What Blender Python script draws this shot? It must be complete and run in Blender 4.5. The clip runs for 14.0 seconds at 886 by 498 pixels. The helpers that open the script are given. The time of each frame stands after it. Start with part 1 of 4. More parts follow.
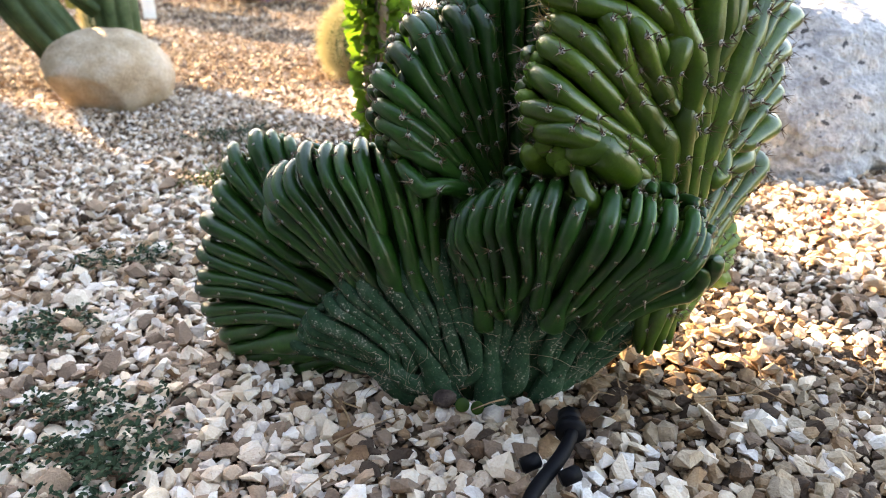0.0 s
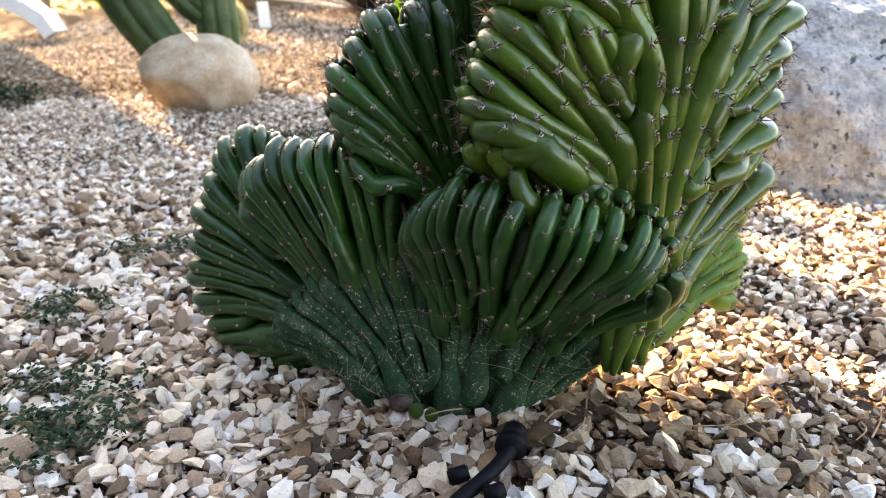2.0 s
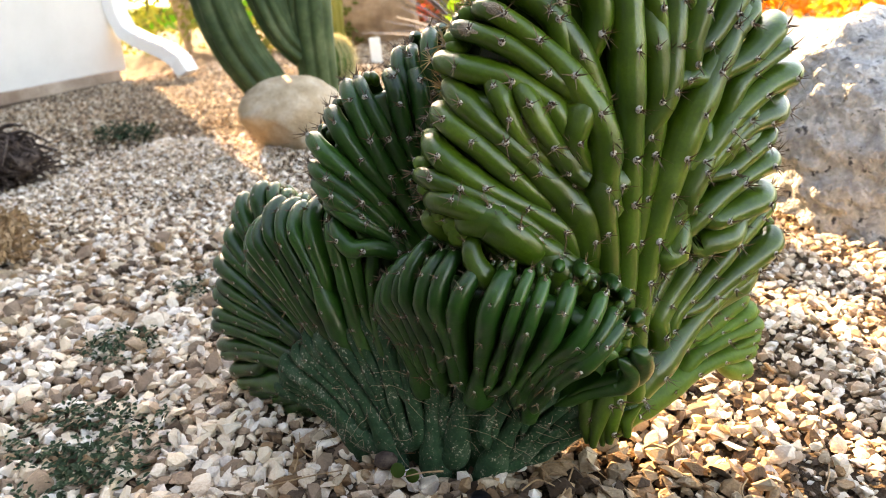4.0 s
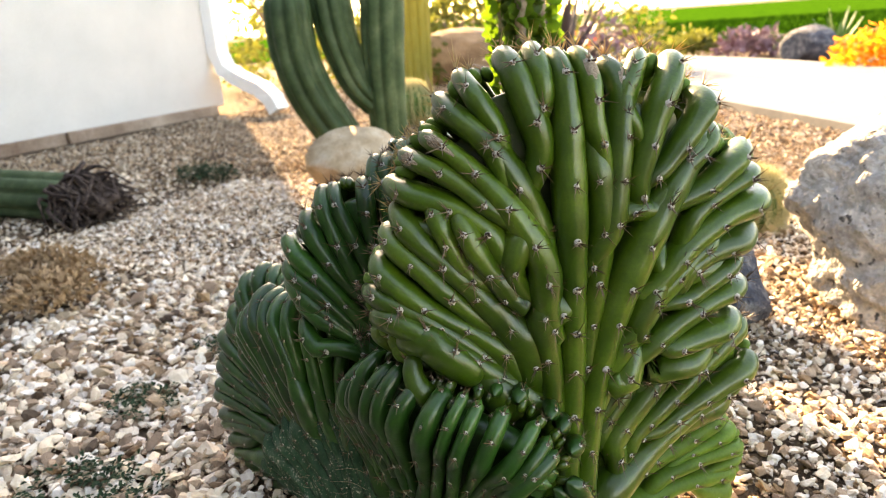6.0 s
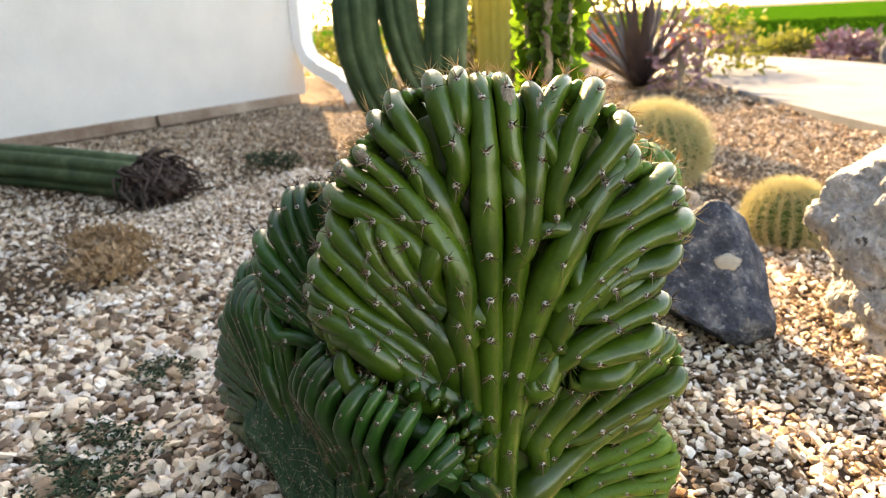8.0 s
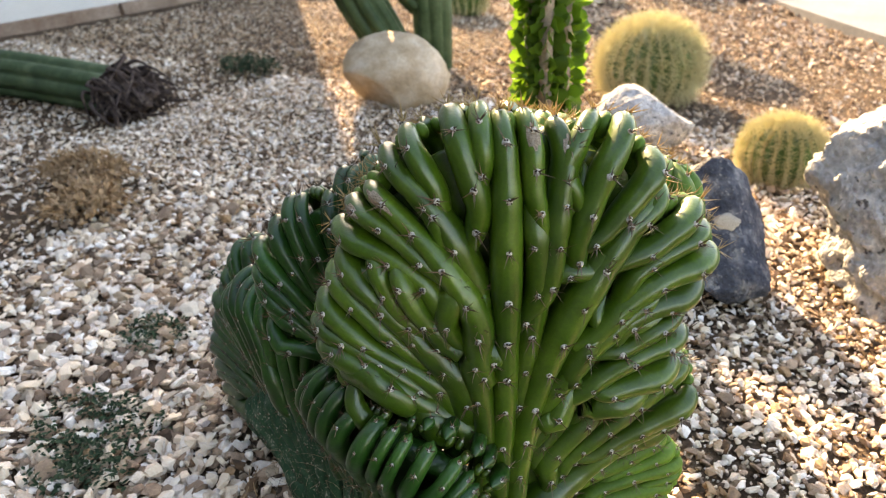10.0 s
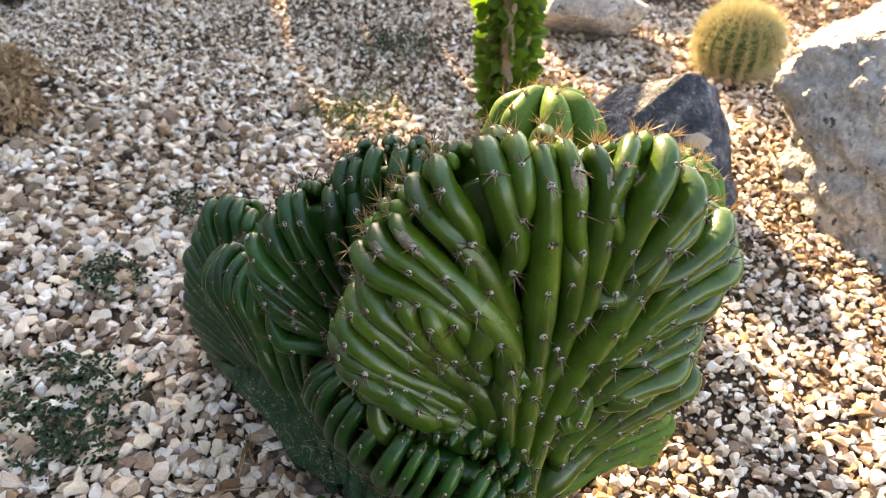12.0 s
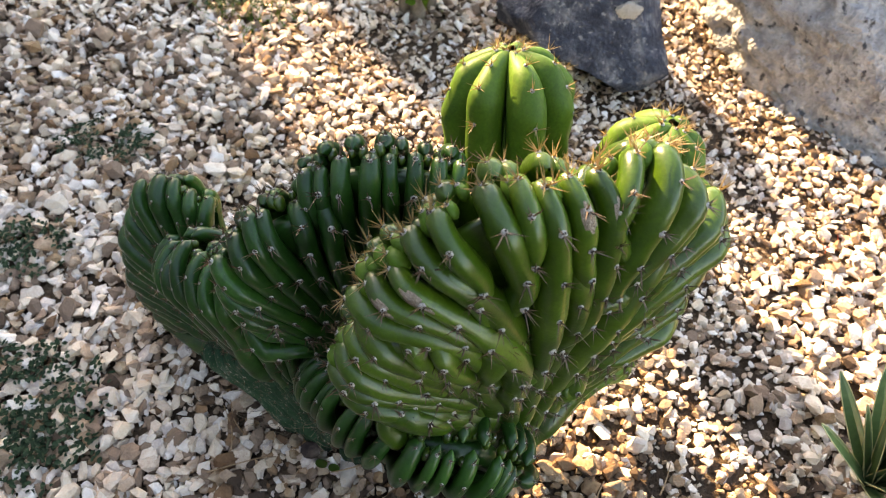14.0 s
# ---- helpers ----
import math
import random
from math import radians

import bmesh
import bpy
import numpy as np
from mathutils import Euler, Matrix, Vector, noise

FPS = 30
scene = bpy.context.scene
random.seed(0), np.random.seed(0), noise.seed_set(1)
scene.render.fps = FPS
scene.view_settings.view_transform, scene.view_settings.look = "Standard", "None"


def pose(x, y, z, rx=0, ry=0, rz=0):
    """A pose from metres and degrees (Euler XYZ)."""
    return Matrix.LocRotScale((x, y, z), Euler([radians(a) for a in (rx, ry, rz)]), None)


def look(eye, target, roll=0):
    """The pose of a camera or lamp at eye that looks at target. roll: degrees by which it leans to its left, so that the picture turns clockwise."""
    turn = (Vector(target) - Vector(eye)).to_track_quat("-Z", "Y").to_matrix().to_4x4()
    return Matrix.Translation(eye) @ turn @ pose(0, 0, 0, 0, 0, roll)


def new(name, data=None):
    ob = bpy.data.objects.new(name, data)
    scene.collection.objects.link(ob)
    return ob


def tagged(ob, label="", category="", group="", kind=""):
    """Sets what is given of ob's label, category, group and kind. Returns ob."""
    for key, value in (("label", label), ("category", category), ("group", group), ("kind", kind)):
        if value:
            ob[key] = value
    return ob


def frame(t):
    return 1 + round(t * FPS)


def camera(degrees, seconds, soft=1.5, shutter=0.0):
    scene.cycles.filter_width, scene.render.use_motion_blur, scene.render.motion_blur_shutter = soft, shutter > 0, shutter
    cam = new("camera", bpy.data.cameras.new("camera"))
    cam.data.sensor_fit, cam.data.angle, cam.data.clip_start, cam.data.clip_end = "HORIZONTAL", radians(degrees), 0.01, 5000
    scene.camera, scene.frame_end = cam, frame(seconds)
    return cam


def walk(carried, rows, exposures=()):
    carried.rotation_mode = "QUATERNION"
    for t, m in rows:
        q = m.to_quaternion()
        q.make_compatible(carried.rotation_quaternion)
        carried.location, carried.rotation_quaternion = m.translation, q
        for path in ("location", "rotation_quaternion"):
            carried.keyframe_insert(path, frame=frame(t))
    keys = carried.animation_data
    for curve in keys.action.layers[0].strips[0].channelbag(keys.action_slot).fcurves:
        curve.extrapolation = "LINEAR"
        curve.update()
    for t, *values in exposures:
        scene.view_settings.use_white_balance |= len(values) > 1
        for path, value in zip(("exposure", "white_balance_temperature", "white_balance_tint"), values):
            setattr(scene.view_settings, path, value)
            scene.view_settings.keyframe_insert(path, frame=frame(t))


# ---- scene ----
cam = camera(61.1, 14.0, soft=1.0)
METRES, EYE, TILT, LEAN, TURN = 1.1, 0.456, -23.5, 1.73, 0.0
ROWS = [
    (0.0, 0.0, 0.0, 0.0, 0.0, 0.0, -0.0),
    (0.5, 0.0306, 0.0058, -0.0003, 2.31, 0.42, -0.86),
    (1.0, 0.0633, 0.0092, -0.0029, 4.51, 0.7, -1.77),
    (1.5, 0.0962, 0.0153, -0.0036, 6.65, 0.75, -2.61),
    (2.0, 0.1358, 0.0261, -0.0061, 8.8, 0.75, -3.27),
    (4.5, 0.2791, 0.0579, 0.0531, 20.43, 2.48, -5.17),
    (5.0, 0.3027, 0.0634, 0.074, 22.16, 3.08, -6.11),
    (5.5, 0.3265, 0.067, 0.0954, 23.72, 3.44, -7.07),
    (6.0, 0.3531, 0.0748, 0.1102, 25.2, 3.49, -7.89),
    (6.5, 0.3838, 0.0815, 0.1221, 26.75, 3.34, -8.6),
    (7.0, 0.4184, 0.0864, 0.126, 28.43, 3.07, -9.39),
    (7.5, 0.4537, 0.0878, 0.1283, 30.17, 2.58, -10.33),
    (8.0, 0.476, 0.0898, 0.1398, 31.64, 1.77, -11.38),
    (10.5, 0.3865, 0.0892, 0.2874, 28.59, -10.26, -11.93),
    (11.0, 0.3571, 0.0909, 0.3208, 27.03, -13.17, -11.89),
    (11.5, 0.3257, 0.0959, 0.34, 25.31, -15.76, -11.77),
    (12.0, 0.2974, 0.0973, 0.3601, 23.22, -18.29, -11.35),
    (12.5, 0.2742, 0.1033, 0.3846, 20.71, -21.2, -10.62),
    (13.0, 0.2387, 0.1158, 0.4246, 18.01, -24.48, -9.61),
    (13.5, 0.2152, 0.131, 0.4466, 15.34, -28.12, -8.55),
    (14.0, 0.1874, 0.1563, 0.4798, 12.86, -31.9, -7.46),
]
walk(cam, [(t, pose(0, 0, EYE, TILT, LEAN, TURN) @ pose(METRES * x, METRES * y, METRES * z, 90 + pitch, roll, yaw)) for t, x, y, z, yaw, pitch, roll in ROWS], [(0.0, 3.95, 8200, 17), (2.0, 3.95, 8300, 18), (5.0, 4.0, 10000, 18), (8.0, 3.58, 9500, 17), (11.0, 3.55, 8600, 18), (14.0, 3.45, 8600, 18)])
cam.data.dof.use_dof, cam.data.dof.focus_distance, cam.data.dof.aperture_fstop = True, 0.66, 9.0

# ---- light: low sun from behind the house, clear sky ----
SUN_EL, SUN_DIR = radians(27), Vector((-0.70, 0.714, 0))
world = bpy.data.worlds.new("sky")
scene.world = world
world.use_nodes = True
wn = world.node_tree
sky = wn.nodes.new("ShaderNodeTexSky")
sky.sky_type, sky.sun_disc = "NISHITA", False
sky.sun_elevation, sky.sun_rotation = SUN_EL, math.atan2(SUN_DIR.x, SUN_DIR.y)
wn.links.new(sky.outputs[0], wn.nodes["Background"].inputs[0])
wn.nodes["Background"].inputs[1].default_value = 0.09
sun = new("sun", bpy.data.lights.new("sun", "SUN"))
sun.data.energy, sun.data.angle, sun.data.color = 2.65, radians(0.6), (1.0, 0.82, 0.55)
sun.matrix_world = look((0, 0, 20), Vector((0, 0, 20)) - (SUN_DIR * math.cos(SUN_EL) + Vector((0, 0, math.sin(SUN_EL)))))


# ---- materials ----
def material(name, colors, scale=20.0, rough=0.6, bump=0.3, fine=200.0, spec=0.4, island=0.0, per_object=0.0,
             translucent=None, detail=6.0, bump_dist=0.002, sss=0.0, speck=None):
    """Noise-mixed procedural surface. colors: ramp stops; island/per_object: how far pieces differ in value."""
    m = bpy.data.materials.new(name)
    m.use_nodes = True
    nt = m.node_tree
    N, L = nt.nodes, nt.links
    bsdf = N["Principled BSDF"]
    co = N.new("ShaderNodeNewGeometry")
    n1 = N.new("ShaderNodeTexNoise")
    n1.inputs["Scale"].default_value, n1.inputs["Detail"].default_value = scale, detail
    n1.inputs["Roughness"].default_value = 0.65
    L.new(co.outputs["Position"], n1.inputs["Vector"])
    ramp = N.new("ShaderNodeValToRGB")
    el = ramp.color_ramp.elements
    while len(el) < len(colors):
        el.new(0.5)
    for k, c in enumerate(colors):
        el[k].position = 0.3 + 0.4 * k / max(1, len(colors) - 1)
        el[k].color = (*c, 1)
    L.new(n1.outputs["Fac"], ramp.inputs["Fac"])
    out = ramp.outputs["Color"]
    n2 = N.new("ShaderNodeTexNoise")
    n2.inputs["Scale"].default_value, n2.inputs["Detail"].default_value = fine, 4.0
    L.new(co.outputs["Position"], n2.inputs["Vector"])
    if island or per_object:
        src = co.outputs["Random Per Island"]
        if per_object:
            oi = N.new("ShaderNodeObjectInfo")
            src = oi.outputs["Random"]
        if len(colors) > 2 and (island >= 1 or per_object >= 1):
            add = N.new("ShaderNodeMath")
            add.operation = "MULTIPLY_ADD"
            L.new(n1.outputs["Fac"], add.inputs[0])
            add.inputs[1].default_value = 0.22
            sc = N.new("ShaderNodeMath")
            sc.operation = "MULTIPLY_ADD"
            L.new(src, sc.inputs[0])
            sc.inputs[1].default_value, sc.inputs[2].default_value = 0.6, 0.09
            L.new(sc.outputs[0], add.inputs[2])
            L.new(add.outputs[0], ramp.inputs["Fac"])
        else:
            mp = N.new("ShaderNodeMapRange")
            a = island or per_object
            mp.inputs["To Min"].default_value, mp.inputs["To Max"].default_value = 1 - a, 1 + a
            L.new(src, mp.inputs["Value"])
            hs = N.new("ShaderNodeHueSaturation")
            L.new(mp.outputs[0], hs.inputs["Value"])
            L.new(out, hs.inputs["Color"])
            out = hs.outputs["Color"]
    mix = N.new("ShaderNodeMixRGB")
    mix.blend_type = "OVERLAY"
    mix.inputs[0].default_value = 0.35
    L.new(out, mix.inputs[1])
    L.new(n2.outputs["Fac"], mix.inputs[2])
    out = mix.outputs[0]
    if speck:
        n3 = N.new("ShaderNodeTexNoise")
        n3.inputs["Scale"].default_value, n3.inputs["Detail"].default_value = speck[1], 3.0
        L.new(co.outputs["Position"], n3.inputs["Vector"])
        patch = N.new("ShaderNodeMath")
        patch.operation = "MULTIPLY_ADD"
        L.new(n1.outputs["Fac"], patch.inputs[0])
        patch.inputs[1].default_value = 0.5
        L.new(n3.outputs["Fac"], patch.inputs[2])
        cut = N.new("ShaderNodeMapRange")
        cut.inputs["From Min"].default_value, cut.inputs["From Max"].default_value = speck[2], speck[2] + 0.08
        L.new(patch.outputs[0], cut.inputs["Value"])
        m3 = N.new("ShaderNodeMixRGB")
        L.new(cut.outputs[0], m3.inputs[0])
        L.new(out, m3.inputs[1])
        m3.inputs[2].default_value = (*speck[0], 1)
        out = m3.outputs[0]
    L.new(out, bsdf.inputs["Base Color"])
    bsdf.inputs["Roughness"].default_value = rough
    bsdf.inputs["Specular IOR Level"].default_value = spec
    if sss:
        bsdf.inputs["Subsurface Weight"].default_value = sss
        bsdf.inputs["Subsurface Radius"].default_value = (0.3, 1.0, 0.15)
        bsdf.inputs["Subsurface Scale"].default_value = 0.008
    if bump:
        b = N.new("ShaderNodeBump")
        b.inputs["Strength"].default_value, b.inputs["Distance"].default_value = bump, bump_dist
        L.new(n2.outputs["Fac"], b.inputs["Height"])
        L.new(b.outputs[0], bsdf.inputs["Normal"])
    if translucent:
        tr = N.new("ShaderNodeBsdfTranslucent")
        tr.inputs[0].default_value = (*translucent, 1)
        ms = N.new("ShaderNodeMixShader")
        ms.inputs[0].default_value = 0.45
        L.new(bsdf.outputs[0], ms.inputs[1])
        L.new(tr.outputs[0], ms.inputs[2])
        L.new(ms.outputs[0], N["Material Output"].inputs["Surface"])
    return m


STONE_COLORS = [(0.24, 0.165, 0.115), (0.44, 0.30, 0.20), (0.64, 0.51, 0.39), (0.80, 0.70, 0.58), (0.55, 0.47, 0.41), (0.86, 0.80, 0.72), (0.74, 0.60, 0.45)]
MAT = dict(
    skin=material("cactus_skin", [(0.012, 0.036, 0.0025), (0.032, 0.073, 0.0045), (0.070, 0.125, 0.011)], 14, 0.30, 0.12, 380, 0.5, per_object=0.18, speck=((0.16, 0.17, 0.12), 620, 1.03)),
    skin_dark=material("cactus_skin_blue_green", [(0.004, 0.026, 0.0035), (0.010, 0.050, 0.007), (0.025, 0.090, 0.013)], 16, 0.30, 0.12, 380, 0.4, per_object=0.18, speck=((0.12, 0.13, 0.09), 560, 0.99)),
    skin_old=material("cactus_skin_old", [(0.010, 0.036, 0.016), (0.018, 0.056, 0.026), (0.055, 0.088, 0.058)], 60, 0.7, 0.7, 260, 0.2, per_object=0.15, speck=((0.26, 0.26, 0.20), 420, 0.87)),
    skin_young=material("cactus_skin_young", [(0.035, 0.085, 0.008), (0.06, 0.125, 0.012), (0.095, 0.17, 0.02)], 14, 0.5, 0.12, 380, 0.2, per_object=0.12, sss=0.08),
    felt=material("areole_felt", [(0.22, 0.20, 0.17), (0.52, 0.49, 0.43)], 900, 0.95, 0.4, 1800, 0.1),
    dark=material("areole_dark", [(0.02, 0.013, 0.01), (0.06, 0.04, 0.03)], 900, 0.8, 0.2, 1800, 0.2),
    spine=material("spine_brown", [(0.04, 0.022, 0.014), (0.16, 0.10, 0.055)], 300, 0.5, 0.0, 900, 0.4, island=0.3),
    spine_gold=material("spine_golden", [(0.30, 0.20, 0.09), (0.48, 0.36, 0.19)], 300, 0.45, 0.0, 900, 0.4, translucent=(0.50, 0.37, 0.18)),
    scar=material("corky_scar", [(0.16, 0.12, 0.085), (0.34, 0.28, 0.21)], 260, 0.9, 0.8, 700, 0.15),
    stone=material("gravel_stone", STONE_COLORS, 40, 0.85, 0.6, 420, 0.25, island=1.0, bump_dist=0.003),
    stone_far=material("brown_gravel_stone", [(0.11, 0.075, 0.055), (0.30, 0.18, 0.11), (0.42, 0.29, 0.19), (0.58, 0.47, 0.36), (0.34, 0.26, 0.20), (0.66, 0.57, 0.46), (0.46, 0.32, 0.21)], 40, 0.85, 0.5, 420, 0.25, island=1.0, bump_dist=0.003),
    stone_mix=material("rusty_gravel_stone", [(0.07, 0.045, 0.03), (0.21, 0.115, 0.06), (0.32, 0.20, 0.11), (0.44, 0.33, 0.22), (0.25, 0.18, 0.12), (0.50, 0.40, 0.29), (0.36, 0.23, 0.13)], 40, 0.85, 0.6, 420, 0.25, island=1.0, bump_dist=0.003),
    stone_piece=material("gravel_stone_piece", STONE_COLORS, 40, 0.85, 0.6, 420, 0.25, per_object=1.0, bump_dist=0.003),
    # Brown dirt, darkened further to stand in for shade between the stones.
    dirt=material("sandy_dirt", [(0.035, 0.022, 0.014), (0.085, 0.057, 0.037), (0.17, 0.12, 0.08)], 22, 0.95, 0.9, 300, 0.1, bump_dist=0.008, detail=10),
    cream_rock=material("cream_granite", [(0.22, 0.16, 0.095), (0.40, 0.31, 0.21), (0.52, 0.45, 0.36)], 9, 0.85, 0.7, 150, 0.25, bump_dist=0.005),
    # Dark specks paint the shade inside pits; they don't follow the relief.
    grey_rock=material("pale_grey_rock", [(0.20, 0.20, 0.205), (0.36, 0.36, 0.36), (0.54, 0.535, 0.52)], 34, 0.85, 1.0, 110, 0.25, bump_dist=0.012, speck=((0.07, 0.07, 0.075), 60, 0.87)),
    dark_rock=material("dark_blue_grey_rock", [(0.015, 0.020, 0.032), (0.045, 0.052, 0.070), (0.17, 0.175, 0.19)], 30, 0.75, 1.0, 150, 0.3, bump_dist=0.008, speck=((0.20, 0.20, 0.20), 130, 0.86)),
    brown_rock=material("brown_rock", [(0.20, 0.12, 0.07), (0.36, 0.24, 0.15)], 6, 0.9, 0.6, 60, 0.2),
    stucco=material("white_stucco", [(0.47, 0.47, 0.46), (0.56, 0.55, 0.535)], 2.5, 0.9, 0.4, 160, 0.2, bump_dist=0.003),
    wood=material("weathered_wood", [(0.16, 0.10, 0.07), (0.40, 0.32, 0.26)], 3, 0.9, 0.4, 60, 0.2),
    white_metal=material("white_painted_metal", [(0.74, 0.74, 0.73), (0.80, 0.80, 0.79)], 4, 0.5, 0.05, 60, 0.4),
    concrete=material("concrete", [(0.110, 0.115, 0.125), (0.155, 0.160, 0.172)], 3, 0.9, 0.3, 90, 0.2),
    lawn=material("lawn", [(0.010, 0.045, 0.003), (0.030, 0.085, 0.006)], 2.0, 0.9, 0.3, 30, 0.0),
    blade=material("grass_blade", [(0.012, 0.052, 0.004), (0.026, 0.082, 0.006)], 3.0, 0.8, 0.0, 30, 0.0, island=0.2, translucent=(0.022, 0.075, 0.006)),
    leaf=material("bright_leaf", [(0.022, 0.06, 0.006), (0.06, 0.12, 0.012)], 30, 0.5, 0.0, 200, 0.4, island=0.35, translucent=(0.13, 0.26, 0.02)),
    weed=material("grey_green_weed", [(0.012, 0.028, 0.014), (0.035, 0.062, 0.03)], 40, 0.8, 0.0, 200, 0.15, island=0.25),
    bark=material("grey_bark", [(0.16, 0.12, 0.09), (0.32, 0.26, 0.20)], 40, 0.9, 0.6, 200, 0.2),
    barrel=material("barrel_cactus_skin", [(0.03, 0.085, 0.018), (0.06, 0.14, 0.032)], 20, 0.55, 0.1, 200, 0.3, island=0.1),
    straw=material("yellow_spines", [(0.52, 0.48, 0.28), (0.66, 0.62, 0.42)], 60, 0.5, 0.0, 300, 0.4, translucent=(0.68, 0.64, 0.42)),
    root=material("dry_roots", [(0.02, 0.015, 0.014), (0.055, 0.04, 0.036), (0.14, 0.105, 0.085)], 60, 0.95, 0.5, 300, 0.1),
    column=material("column_cactus_skin", [(0.012, 0.034, 0.012), (0.030, 0.062, 0.024), (0.075, 0.110, 0.055)], 11, 0.6, 0.25, 90, 0.25, per_object=0.12),
    column_gold=material("golden_column_skin", [(0.16, 0.17, 0.04), (0.30, 0.28, 0.08)], 8, 0.7, 0.3, 90, 0.2, translucent=(0.4, 0.36, 0.1)),
    agave_dark=material("dark_agave_leaf", [(0.03, 0.025, 0.03), (0.08, 0.06, 0.06)], 6, 0.5, 0.1, 60, 0.4, island=0.3),
    red=material("red_leaf", [(0.40, 0.05, 0.03), (0.55, 0.12, 0.06)], 10, 0.6, 0.0, 60, 0.3, translucent=(0.7, 0.12, 0.05)),
    orange=material("orange_blossom", [(0.60, 0.18, 0.02), (0.75, 0.32, 0.05)], 10, 0.6, 0.0, 60, 0.3, island=0.2, translucent=(0.8, 0.35, 0.04)),
    shrub=material("olive_shrub_leaf", [(0.05, 0.06, 0.015), (0.11, 0.12, 0.03)], 10, 0.6, 0.0, 60, 0.3, island=0.3, translucent=(0.16, 0.17, 0.03)),
    purple=material("mauve_rosette", [(0.16, 0.08, 0.10), (0.30, 0.18, 0.20)], 10, 0.6, 0.0, 60, 0.3, island=0.2),
    dry=material("dry_tan_clump", [(0.24, 0.15, 0.085), (0.40, 0.27, 0.16)], 30, 0.95, 0.3, 200, 0.1, island=0.2),
    rubber=material("black_plastic", [(0.003, 0.003, 0.004), (0.006, 0.006, 0.008)], 60, 0.55, 0.1, 300, 0.1),
    agave=material("green_agave_leaf", [(0.05, 0.10, 0.035), (0.10, 0.17, 0.05)], 12, 0.5, 0.1, 150, 0.4, island=0.15),
    agave_edge=material("cream_leaf_margin", [(0.45, 0.42, 0.22), (0.60, 0.55, 0.32)], 20, 0.6, 0.0, 150, 0.3),
)


# ---- building helpers ----
def mesh_ob(name, verts, faces, mat, parent=None, smooth=True, label=""):
    me = bpy.data.meshes.new(name)
    verts = np.asarray(verts, dtype=np.float32).reshape(-1, 3)
    if isinstance(faces, np.ndarray):
        k = faces.shape[1]
        me.vertices.add(len(verts))
        me.vertices.foreach_set("co", verts.ravel())
        me.loops.add(faces.size)
        me.loops.foreach_set("vertex_index", faces.astype(np.int32).ravel())
        me.polygons.add(len(faces))
        me.polygons.foreach_set("loop_start", np.arange(0, faces.size, k, dtype=np.int32))
        me.update(calc_edges=True)
    else:
        me.from_pydata([tuple(map(float, v)) for v in verts], [], [tuple(map(int, f)) for f in faces])
    me.validate()
    me.polygons.foreach_set("use_smooth", [smooth] * len(me.polygons))
    me.materials.append(mat)
    ob = new(name, me)
    if parent:
        ob.parent = parent
    if label:
        tagged(ob, label)
    return ob


def part(name, bm, mat, parent=None, label="", smooth=False):
    me = bpy.data.meshes.new(name)
    bm.normal_update()
    bm.to_mesh(me)
    bm.free()
    me.polygons.foreach_set("use_smooth", [smooth] * len(me.polygons))
    me.materials.append(mat)
    ob = new(name, me)
    if parent:
        ob.parent = parent
    if label:
        tagged(ob, label)
    return ob


def empty(name, m, label, category, group="", kind=""):
    ob = new(name)
    ob.matrix_basis = m
    ob.empty_display_size = 0.05
    return tagged(ob, label, category, group, kind)


def unit(v):
    v = np.asarray(v, float)
    return v / (np.linalg.norm(v, axis=-1, keepdims=True) + 1e-12)


def spline(pts, s):
    """Catmull-Rom through pts at parameters s in 0..1, spaced by length."""
    p = np.asarray(pts, float)
    d = np.r_[0, np.cumsum(np.linalg.norm(np.diff(p, axis=0), axis=1))]
    d /= d[-1]
    t = np.gradient(p, d, axis=0)
    s = np.clip(np.atleast_1d(s), 0, 1)
    k = np.clip(np.searchsorted(d, s, side="right") - 1, 0, len(p) - 2)
    h = (d[k + 1] - d[k])[:, None]
    u = ((s - d[k]) / (d[k + 1] - d[k]))[:, None]
    return ((2 * u**3 - 3 * u**2 + 1) * p[k] + (u**3 - 2 * u**2 + u) * h * t[k] + (-2 * u**3 + 3 * u**2) * p[k + 1] + (u**3 - u**2) * h * t[k + 1])


def smooth01(x):
    x = np.clip(x, 0, 1)
    return x * x * (3 - 2 * x)


def sweep(path, outward, rb, rn, sides=10):
    """A closed tube along path, elliptical: rb across, rn along outward. Returns verts, faces."""
    path = np.asarray(path, float)
    n = len(path)
    tan = unit(np.gradient(path, axis=0))
    out = unit(outward - (outward * tan).sum(1, keepdims=True) * tan)
    bi = np.cross(tan, out)
    a = np.arange(sides) * 2 * math.pi / sides
    ring = path[:, None] + bi[:, None] * (np.cos(a)[None, :, None] * rb[:, None, None]) + out[:, None] * (np.sin(a)[None, :, None] * rn[:, None, None])
    v = ring.reshape(-1, 3)
    i, j = np.meshgrid(np.arange(n - 1), np.arange(sides), indexing="ij")
    j2 = (j + 1) % sides
    f = np.stack([i * sides + j, i * sides + j2, (i + 1) * sides + j2, (i + 1) * sides + j], -1).reshape(-1, 4)
    return v, f


class Soup:
    """Collects quads or triangles from many pieces into one mesh."""

    def __init__(self):
        self.v, self.f, self.n = [], [], 0

    def add(self, v, f):
        self.v.append(v)
        self.f.append(np.asarray(f) + self.n)
        self.n += len(v)

    def ob(self, name, mat, parent=None, smooth=True, label=""):
        return mesh_ob(name, np.concatenate(self.v), np.concatenate(self.f), mat, parent, smooth, label)


